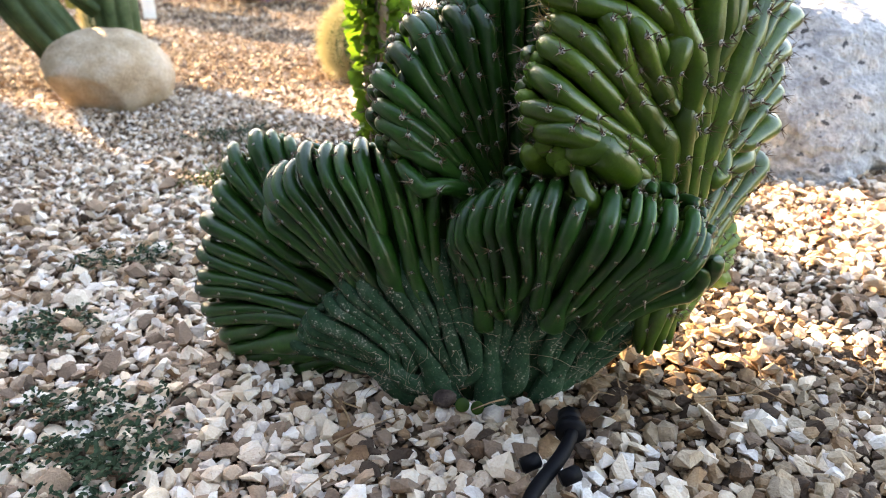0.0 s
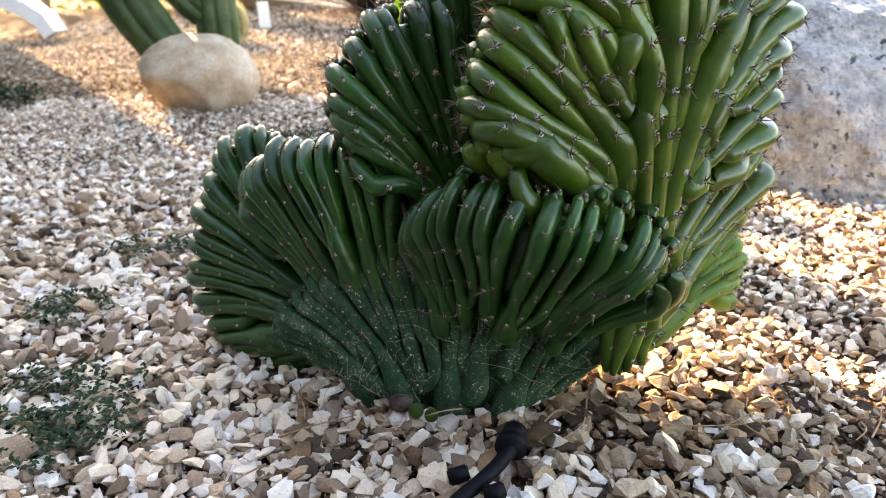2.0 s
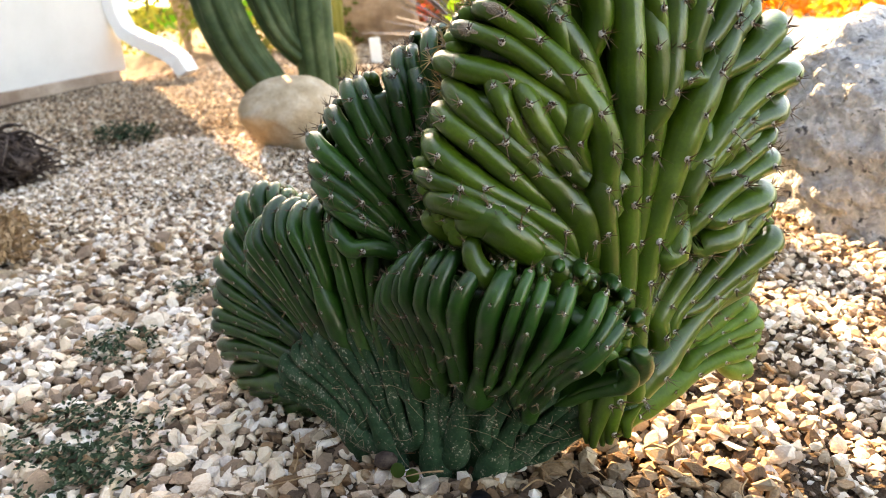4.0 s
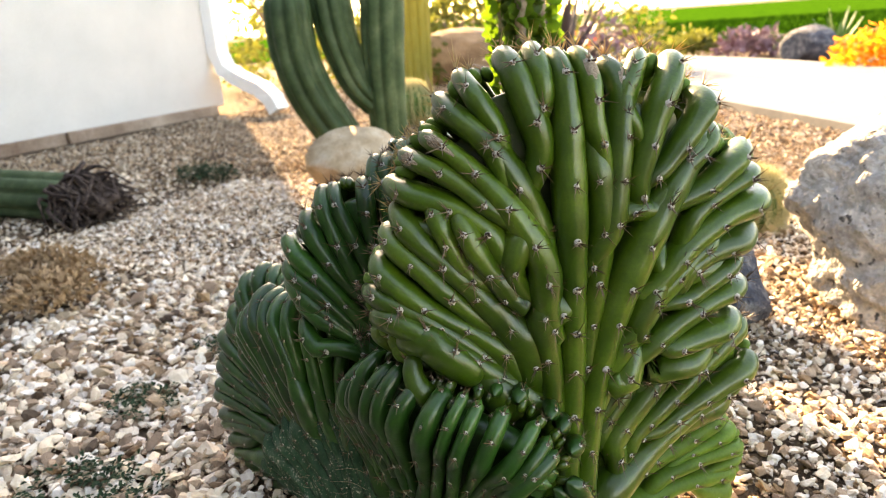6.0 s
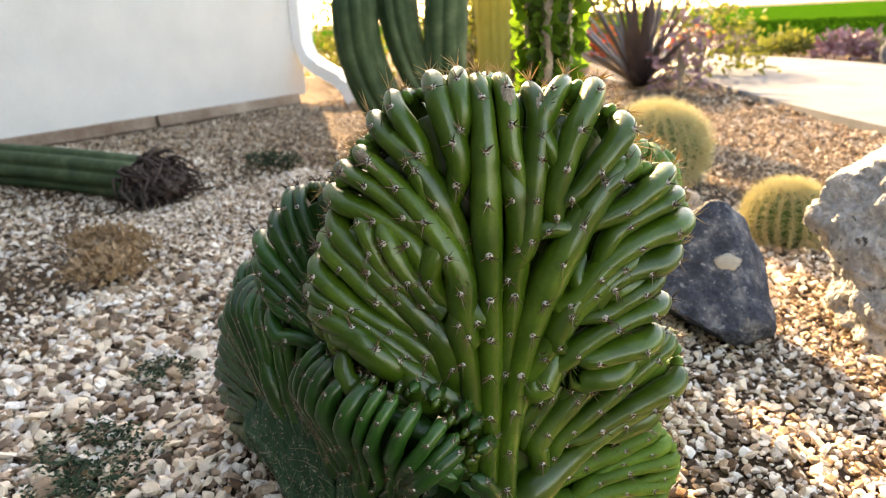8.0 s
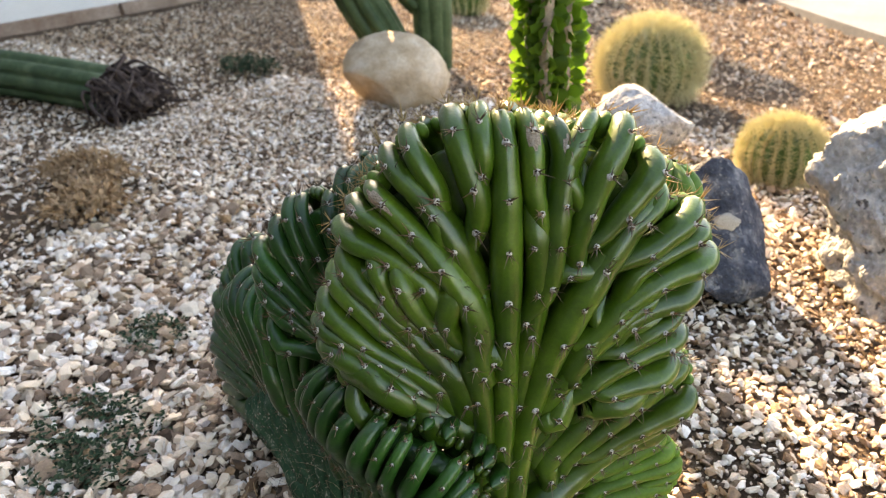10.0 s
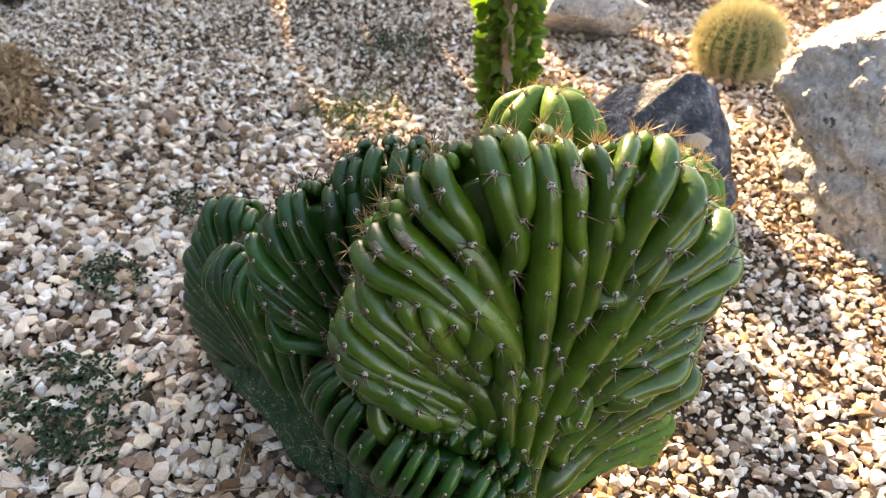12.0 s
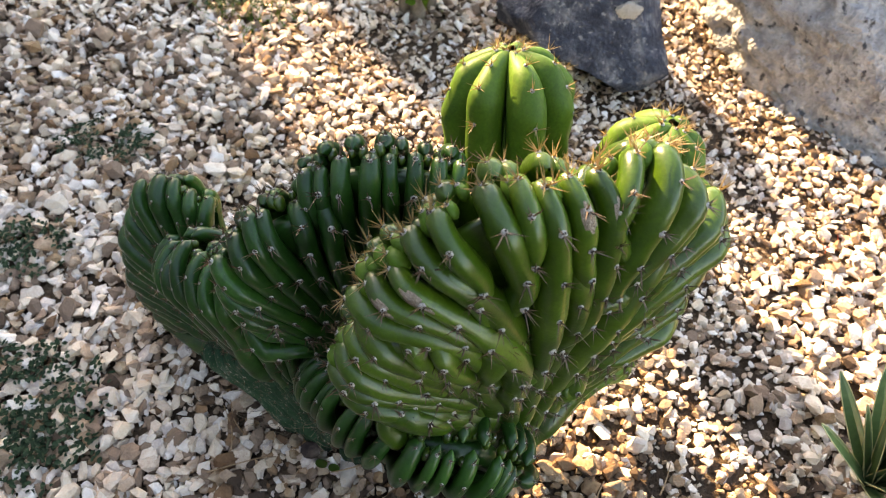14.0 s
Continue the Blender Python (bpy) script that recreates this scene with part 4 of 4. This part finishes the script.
rib_column(gold_col, None, None, 0.15, 12, "column_gold", "stem", path=[(-3.1, 6.35, 0), (-3.1, 6.35, 0.8), (-3.1, 6.35, 1.6)], areoles=False, depth=0.15)

# ---- fallen cactus log ----
log = empty("fallen_cactus", pose(0, 0, 0), "cut green cactus column lying on the gravel with dried roots", "cactus")
rib_column(log, None, None, 0.085, 8, "column", "stem", path=[(-1.70, 1.67, 0.07), (-2.1, 1.67, 0.07), (-2.9, 1.61, 0.07)], areoles=False, depth=0.22, taper=0.95)
rng = np.random.default_rng(8)
roots = Soup()
for k in range(420):
    a, u = rng.uniform(0, 6.28), rng.uniform(0.2, 1)
    p0 = np.array([-1.73, 1.67 + 0.07 * u * math.cos(a), 0.07 + 0.06 * u * math.sin(a)])
    ln = rng.uniform(0.05, 0.19)
    pts = [p0, p0 + [ln * 0.5, 0.02 * math.cos(a) + rng.normal() * 0.025, 0.01 * math.sin(a) + rng.normal() * 0.02], p0 + [ln, 0.03 * math.cos(a) + rng.normal() * 0.035, -0.02 * math.sin(a) - 0.025 + rng.normal() * 0.03]]
    pth = spline(pts, np.linspace(0, 1, 7))
    pth[:, 2] = np.maximum(pth[:, 2], 0.003)
    rr = np.linspace(0.007, 0.002, 7) * rng.uniform(0.6, 1.6)
    v, f = sweep(pth, np.tile([0.1, 0.2, 1.0], (7, 1)), rr, rr, 5)
    roots.add(v, f)
tagged(roots.ob("root_ball", MAT["root"], log, True, "dark dried root ball"), kind="stuff")

bm = bmesh.new()
bmesh.ops.create_icosphere(bm, subdivisions=4, radius=1)
for v in bm.verts:
    v.co *= 1 + 0.35 * noise.fractal(v.co * 2.5, 0.8, 2.0, 4)
bmesh.ops.transform(bm, matrix=Matrix.Translation((-1.66, 1.67, 0.06)) @ Matrix.Diagonal((0.10, 0.075, 0.062, 1)), verts=bm.verts)
part("soil_clump", bm, MAT["root"], log, "dry dark soil held by roots", True)

# ---- leafy plants ----
def leaf_quad(soup, p, d, n, length, width, fold=0.2):
    d = unit(d)
    side = unit(np.cross(d, n))
    up = np.cross(side, d)
    pts = np.array([p, p + d * length * 0.35 + side * width / 2 + up * fold * width, p + d * length * 0.75 + side * width * 0.42 + up * fold * width, p + d * length,
                    p + d * length * 0.75 - side * width * 0.42 + up * fold * width, p + d * length * 0.35 - side * width / 2 + up * fold * width, p + d * length * 0.5])
    soup.add(pts, [(0, 1, 6), (1, 2, 6), (2, 3, 6), (3, 4, 6), (4, 5, 6), (5, 0, 6)])


plant = empty("leafy_stem_plant", pose(0, 0, 0), "upright spiny stems lined with small bright green leaves", "plant")
rng = np.random.default_rng(12)
for sx0, sy0, lean, hgt in ((-0.145, 1.49, -0.01, 1.3), (-0.11, 1.52, 0.01, 1.15), (-0.12, 1.48, 0.0, 1.2)):
    pth = spline([(sx0, sy0, -0.02), (sx0 + lean, sy0, 0.4), (sx0 + lean * 2, sy0 + 0.02, hgt)], np.linspace(0, 1, 16))
    rr = np.linspace(0.015, 0.009, 16)
    v, f = sweep(pth, np.tile([0.0, 1.0, 0.01], (16, 1)), rr, rr, 8)
    stem = mesh_ob("stem", v, f, MAT["bark"], plant, True)
    thorn = Soup()
    lv = Soup()
    for z in np.arange(0.06, hgt, 0.015):
        c = spline(pth, [z / hgt])[0]
        for k in range(8):
            a = z * 37 + k * 0.79 + rng.normal() * 0.25
            o = np.array([math.cos(a), math.sin(a), rng.uniform(-0.2, 0.5)])
            n = unit(np.cross(o, [0, 0, 1]) * rng.choice([-1, 1]) + rng.normal(size=3) * 0.5)
            leaf_quad(lv, c + o * 0.012, o, n, rng.uniform(0.022, 0.038), rng.uniform(0.020, 0.030))
        a = rng.uniform(0, 6.28)
        spine_tris(thorn, c, (math.cos(a), math.sin(a), 0.2), 0.03, 0.001, rng)
    tagged(lv.ob("foliage", MAT["leaf"], stem, True), kind="stuff")
    tagged(thorn.ob("thorn_cover", MAT["bark"], stem, False), kind="stuff")


def rosette(name, place, count, length, width, mat, label, category, seed, rise=(0.3, 1.2), edge=None, thick=0.12):
    """Stiff tapered leaves round a centre, each a thick keeled blade."""
    rng = np.random.default_rng(seed)
    ob = empty(name, pose(*place), label, category)
    for k in range(count):
        a = k * 2.4 + rng.normal() * 0.15
        el = rise[0] + (rise[1] - rise[0]) * k / count
        ln, wd = length * rng.uniform(0.75, 1.1), width * rng.uniform(0.85, 1.1)
        o = np.array([math.cos(a), math.sin(a), 0])
        side = np.array([-math.sin(a), math.cos(a), 0])
        v, f = [], []
        for u in np.linspace(0, 1, 8):
            c = o * ln * u * math.cos(el) + np.array([0, 0, 1]) * ln * (u * math.sin(el) - 0.10 * u * u * math.cos(el))
            w = wd * (0.55 + 0.9 * u) * (1 - u) ** 0.7 * 0.8 + 0.0005
            nrm = unit(np.cross(side, o * math.cos(el) + np.array([0, 0, math.sin(el)])))
            v += [c + side * w, c + nrm * w * thick, c - side * w, c - nrm * w * thick * 2.2]
        for q in range(7):
            f += [(4 * q + e, 4 * q + (e + 1) % 4, 4 * q + 4 + (e + 1) % 4, 4 * q + 4 + e) for e in range(4)]
        v = np.array(v)
        leaf = mesh_ob("leaf", v, f + [(3, 2, 1, 0)], MAT[mat], ob, False)
        if edge:
            es = Soup()
            for sgn, col in ((1, 0), (-1, 2)):
                pts = v.reshape(8, 4, 3)[:, col] + side * sgn * 0.0006
                rr = np.full(8, width * 0.035)
                es.add(*sweep(pts, np.tile([0.01, 0.02, 1.0], (8, 1)), rr, rr, 5))
            es.ob("leaf_margin", MAT[edge], leaf, True)
    return ob


rosette("agave", (0.628, 0.775, -0.01), 18, 0.20, 0.021, "agave", "small green agave with cream-edged stiff leaves", "agave", 3, (0.8, 1.5), "agave_edge")
rosette("dark_agave", (-1.33, 5.45, 0), 60, 0.85, 0.05, "agave_dark", "dark purplish agave with spiky leaves", "agave", 5, (0.15, 1.4))


def bush(name, place, size, count, leaf, mat, label, category, seed, stems=True):
    rng = np.random.default_rng(seed)
    ob = empty(name, pose(*place), label, category)
    lv, st = Soup(), Soup()
    for k in range(count):
        d = unit(rng.normal(size=3)) * rng.uniform(0.35, 1) ** 0.6
        d = d * (1 + 0.35 * noise.noise(Vector(d * 2.2) + Vector((seed, 0, 0))))
        p = np.array([d[0] * size[0], d[1] * size[1], abs(d[2]) * size[2] + 0.02])
        leaf_quad(lv, p, unit(d + rng.normal(size=3) * 0.8), unit(rng.normal(size=3)), leaf * rng.uniform(0.6, 1.3), leaf * rng.uniform(0.3, 0.6))
    lv.ob("foliage", MAT[mat], ob, False)
    for k in range(12 if stems else 0):
        a = rng.uniform(0, 6.28)
        q = np.array([math.cos(a) * size[0] * 0.6, math.sin(a) * size[1] * 0.6, size[2] * rng.uniform(0.4, 0.9)])
        pth = spline([(0, 0, -0.01), q * [0.3, 0.3, 0.6], q], np.linspace(0, 1, 6))
        rr = np.linspace(0.012, 0.004, 6) * size[2] * 1.5
        st.add(*sweep(pth, np.tile([0.3, 0.2, 0.5], (6, 1)), rr, rr, 5))
    if st.n:
        st.ob("branch_work", MAT["bark"], ob, True)
    return ob


bush("shrub", (-1.15, 6.3, 0), (0.55, 0.5, 0.75), 900, 0.06, "shrub", "thin olive shrub behind the dark agave", "shrub", 1)
rosette("green_agave", (0.45, 7.75, 0), 26, 0.42, 0.035, "agave", "green agave behind the far bed's rock", "agave", 9, (0.3, 1.4))
bush("red_shrub", (-3.3, 9.0, 0), (0.5, 0.4, 0.35), 500, 0.08, "red", "low shrub with red leaves", "shrub", 2)
for k, (x, y, s, mt, lb) in enumerate([(0.75, 6.35, 0.36, "orange", "low shrub with orange blossom"), (1.3, 5.75, 0.42, "orange", "low shrub with orange blossom"), (-0.9, 8.6, 0.30, "shrub", "small olive shrub beside the lawn"),
                                       (-1.6, 9.2, 0.30, "purple", "mauve succulent clump beside the lawn"), (-0.3, 8.15, 0.32, "purple", "mauve succulent clump beside the lawn"), (-2.3, 10.0, 0.36, "red", "low shrub with red leaves")]):
    bush("flower_shrub" if mt == "orange" else "low_shrub", (x, y, 0), (s, s * 0.8, s * 0.75), 600, 0.07, mt, lb, "shrub", 10 + k, False)
rock("rock", (0.25, 7.2, 0), (0.46, 0.40, 0.36), 51, "dark_rock", "grey rock at the edge of the far bed", 9, 0.06, 0, (0, 0), 4)
bush("garden_shrub", (-3.0, 5.9, 0), (0.5, 0.4, 0.9), 1200, 0.07, "shrub", "yellow-green shrub behind the column cactus", "shrub", 32)
bush("garden_shrub", (-4.0, 9.5, 0), (1.4, 0.8, 1.2), 2200, 0.12, "shrub", "wide olive shrub at the far side of the bed", "shrub", 33)
bush("red_leaved_plant", (-1.0, 5.3, 0), (0.22, 0.2, 0.55), 160, 0.07, "purple", "thin plant with reddish leaves beside the dark agave", "plant", 34)
bush("hedge_plant", (-4.6, 6.5, 0), (0.8, 0.6, 1.6), 1500, 0.09, "shrub", "yellow-green shrub beyond the house corner", "shrub", 31)


def weed_mat(name, place, r, count, mat, label, seed, height=0.012, leaf=0.006):
    rng = np.random.default_rng(seed)
    sp = Soup()
    for k in range(count):
        a, u = rng.uniform(0, 6.28), rng.uniform(0, 1) ** 0.7
        x, y = place[0] + r[0] * u * math.cos(a), place[1] + r[1] * u * math.sin(a)
        if noise.noise(Vector((x * 25, y * 25, seed))) < -0.15:
            continue
        z = relief(x, y) + rng.uniform(0.0, height)
        leaf_quad(sp, np.array([x, y, z]), rng.normal(size=3) * [1, 1, 0.4], (0, 0, 1), leaf * rng.uniform(0.6, 1.4), leaf * rng.uniform(0.4, 0.8))
    return tagged(sp.ob(name, MAT[mat], None, False), label, "weed", kind="stuff")


for k, (x, y, a, b, c) in enumerate([(-0.38, 0.63, 0.10, 0.08, 900), (-0.33, 0.56, 0.08, 0.05, 500), (-0.50, 0.82, 0.06, 0.05, 400), (-0.50, 1.03, 0.09, 0.05, 500), (-0.52, 1.76, 0.13, 0.09, 900), (-0.47, 1.42, 0.07, 0.05, 400)]):
    weed_mat("weed_patch", (x, y), (a, b), c, "weed", "low grey-green weed mat creeping over gravel", 60 + k, 0.018, 0.008)
weed_mat("weed_patch", (-1.75, 2.28), (0.14, 0.10), 900, "weed", "low dull green weed clump", 70, 0.05, 0.016)
bush("dry_clump", (-1.05, 1.08, 0), (0.10, 0.09, 0.05), 700, 0.02, "dry", "dry tan grass clump", "plant", 41, False)
bush("dry_clump", (-1.25, 1.22, 0), (0.14, 0.09, 0.05), 700, 0.02, "dry", "dry tan grass clump", "plant", 42, False)
gr = Soup()
rng = np.random.default_rng(77)
for k in range(160):
    p = np.array([-0.40 + rng.normal() * 0.05, 1.42 + rng.normal() * 0.07, 0.0])
    spine_tris(gr, p, rng.normal(size=3) * [0.5, 0.5, 0] + [0, 0, 1], rng.uniform(0.02, 0.06), 0.0012, rng)
tagged(gr.ob("grass_tuft", MAT["leaf"], None, False), "sunlit bright green grass sprouts", "grass", kind="stuff")

# clover seedling
clover = empty("clover_seedling", pose(0.012, 0.632, 0.0), "tiny seedling with two round green leaves", "plant")
for dx, dz, r in ((-0.006, 0.012, 0.0075), (0.009, 0.008, 0.007)):
    bm = bmesh.new()
    bmesh.ops.create_uvsphere(bm, u_segments=14, v_segments=8, radius=1, matrix=Matrix.Translation((dx, -0.004, dz)) @ pose(0, 0, 0, 65, 0, 10) @ Matrix.Diagonal((r, r, r * 0.14, 1)))
    part("leaf", bm, MAT["leaf"], clover, "", True)
    bm = bmesh.new()
    bmesh.ops.create_cone(bm, segments=6, radius1=0.0008, radius2=0.0007, depth=0.02, matrix=Matrix.Translation((dx * 0.7, 0, dz - 0.01)))
    part("stalk", bm, MAT["leaf"], clover, "", True)

# brown seed husk beside the seedling
bm = bmesh.new()
bmesh.ops.create_icosphere(bm, subdivisions=3, radius=1)
for v in bm.verts:
    v.co *= 1 + 0.12 * noise.fractal(v.co * 2.2, 0.8, 2.0, 3)
bmesh.ops.transform(bm, matrix=Matrix.Translation((-0.012, 0.640, 0.012)) @ Matrix.Diagonal((0.012, 0.010, 0.009, 1)), verts=bm.verts)
tagged(part("seed_husk", bm, MAT["root"], None, "", True), "small round brown dry seed husk on gravel", "seed")


def twig(x, y, ang, ln, seed):
    rng = np.random.default_rng(seed)
    d = np.array([math.cos(ang), math.sin(ang), 0.05])
    p = np.array([x, y, relief(x, y) + 0.008])
    pth = spline([p, p + d * ln * 0.5 + rng.normal(size=3) * [0.004, 0.004, 0.002], p + d * ln], np.linspace(0, 1, 7))
    rr = np.linspace(0.0011, 0.0005, 7)
    ob = mesh_ob("dry_twig", *sweep(pth, np.tile([0.1, 0.1, 1.0], (7, 1)), rr, rr, 5), MAT["dry"], None, True)
    return tagged(ob, "thin dry pale twig lying on the gravel", "twig", "dry twigs on the gravel")


rng = np.random.default_rng(55)
for k in range(22):
    twig(rng.uniform(-0.15, 0.5), rng.uniform(0.52, 0.72), rng.uniform(0, 6.28), rng.uniform(0.03, 0.08), 200 + k)
# reddish sprig in the sunny gravel
sprig = Soup()
for k in range(12):
    p = np.array([0.585, 1.10, 0.0]) + rng.normal(size=3) * [0.006, 0.006, 0] + [0, 0, 0.002 * k]
    spine_tris(sprig, p, rng.normal(size=3) * [0.6, 0.6, 0.1] + [0, 0, 1], 0.009, 0.0007, rng)
tagged(sprig.ob("red_sprig", MAT["red"], None, False), "tiny reddish sprig growing through gravel", "weed", kind="stuff")

# ---- drip emitter ----
drip = empty("drip_emitter", pose(0, -0.012, -0.002), "black plastic drip irrigation emitter on a bent tube", "irrigation")
tube = spline([(0.105, 0.592, 0.026), (0.103, 0.568, 0.030), (0.095, 0.550, 0.028), (0.081, 0.530, 0.024), (0.065, 0.510, 0.020), (0.045, 0.46, 0.016), (0.02, 0.36, 0.014)], np.linspace(0, 1, 30))
rr = np.full(30, 0.0065)
v, f = sweep(tube, np.tile([0.0, 0.1, 1.0], (30, 1)), rr, rr, 14)
mesh_ob("tube", v, f, MAT["rubber"], drip, True, "bent black tube")


def disc(bm, center, direction, r, depth, seg=20, bevel=0.0015):
    q = Vector(direction).to_track_quat("Z", "Y").to_matrix().to_4x4()
    g = bmesh.ops.create_cone(bm, cap_ends=True, segments=seg, radius1=r, radius2=r, depth=depth, matrix=Matrix.Translation(center) @ q)
    es = list({e for vv in g["verts"] for e in vv.link_edges if abs(len(e.link_faces) - 2) < 1 and any(len(ff.verts) > 4 for ff in e.link_faces)})
    bmesh.ops.bevel(bm, geom=es, offset=bevel, segments=2, affect="EDGES")


bm = bmesh.new()
disc(bm, (0.104, 0.576, 0.029), (0.1, 1, 0.2), 0.0140, 0.012)
part("collar", bm, MAT["rubber"], drip, "", True)
bm = bmesh.new()
disc(bm, (0.105, 0.591, 0.029), (0.1, 1, 0.1), 0.0108, 0.016)
part("nozzle", bm, MAT["rubber"], drip, "", True)
for dx, dy in ((-0.016, 0.012), (0.016, -0.006)):
    bm = bmesh.new()
    disc(bm, (0.079 + dx, 0.526 + dy, 0.024), (1, 0.35, 0.2), 0.0072, 0.018)
    part("barb", bm, MAT["rubber"], drip, "", True)

# ---- path, lawn ----
near_e = [(2.6, 0.6), (1.15, 2.4), (0.41, 3.56), (-0.03, 4.2), (-1.05, 5.9), (-1.75, 7.4), (-2.3, 8.9), (-2.9, 11.0)]
far_e = [(5.0, 2.4), (2.6, 4.0), (1.35, 5.1), (0.95, 5.62), (0.07, 7.0), (-0.78, 7.95), (-1.74, 8.75), (-2.6, 11.0)]
bm = bmesh.new()
n_ = spline([(x, y, 0) for x, y in near_e], np.linspace(0, 1, 40))
f_ = spline([(x, y, 0) for x, y in far_e], np.linspace(0, 1, 40))
top = [[bm.verts.new((*p[:2], 0.03)) for p in e] for e in (n_, f_)]
low = [[bm.verts.new((*p[:2], -0.05)) for p in e] for e in (n_, f_)]
for k in range(39):
    bm.faces.new((top[0][k], top[1][k], top[1][k + 1], top[0][k + 1]))
    bm.faces.new((low[0][k], top[0][k], top[0][k + 1], low[0][k + 1]))
    bm.faces.new((top[1][k], low[1][k], low[1][k + 1], top[1][k + 1]))
tagged(part("pavement", bm, MAT["concrete"]), "pale sunlit concrete garden path", "path", kind="structure")
bm = bmesh.new()
v = [bm.verts.new(p) for p in ((-30, 14.0, 0.02), (-4, 11.2, 0.02), (-1.6, 9.9, 0.02), (0.0, 8.6, 0.02), (1.3, 7.0, 0.02), (3.4, 5.0, 0.02), (40, 4.5, 0.02), (60, 90, 0.02), (-60, 90, 0.02))]
bm.faces.new(v)
tagged(part("lawn", bm, MAT["lawn"]), "bright green mown lawn", "lawn", kind="structure")
gs = Soup()
rng = np.random.default_rng(90)
for k in range(16000):
    y = 6.5 + 16 * rng.random() ** 1.3
    x = rng.uniform(-7, 4)
    if y < np.interp(x, [-7, -4, -1.6, 0, 1.3, 3.4], [11.7, 11.2, 9.9, 8.6, 7.0, 5.0]):
        continue
    p = np.array([x, y, 0.02])
    spine_tris(gs, p, rng.normal(size=3) * [0.4, 0.4, 0] + [0, 0, 1], rng.uniform(0.04, 0.09), 0.012, rng)
tagged(gs.ob("lawn_grass", MAT["blade"], None, False), "short sunlit lawn grass blades", "grass", kind="stuff")

# white plant marker
bm = bmesh.new()
bmesh.ops.create_cube(bm, size=1, matrix=pose(-1.72, 4.55, 0.07, 10, 0, 20) @ Matrix.Diagonal((0.07, 0.012, 0.16, 1)))
bmesh.ops.bevel(bm, geom=bm.edges[:], offset=0.004, segments=2, affect="EDGES")
tagged(part("plant_marker", bm, MAT["white_metal"]), "small white plant marker stuck in the ground", "marker")

# ---- nearest loose stones, one by one ----
rng = np.random.default_rng(33)
bed = empty("gravel_front", pose(0, 0, 0), "loose angular cream and brown stones beside the tube", "gravel", kind="structure")
stone_meshes = []
for v, f in PEBBLES:
    o = mesh_ob("stone", v, f, MAT["stone_piece"], bed, False)
    stone_meshes.append(o.data)
    s = 0.006 + 0.011 * rng.random() ** 1.6
    x, y = rng.uniform(*NEAR[:2]), rng.uniform(*NEAR[2:])
    o.matrix_basis = Matrix.Translation((x, y, relief(x, y) - 0.012 + s * rng.uniform(0.6, 1.2))) @ Matrix(turn_matrix(rng)).to_4x4() @ Matrix.Scale(s, 4)
for k in range(260):
    o = new("stone", stone_meshes[rng.integers(len(stone_meshes))])
    o.parent = bed
    s = 0.006 + 0.011 * rng.random() ** 1.6
    x, y = rng.uniform(*NEAR[:2]), rng.uniform(*NEAR[2:])
    o.matrix_basis = Matrix.Translation((x, y, relief(x, y) - 0.012 + s * rng.uniform(0.6, 1.2))) @ Matrix(turn_matrix(rng)).to_4x4() @ Matrix.Scale(s, 4)
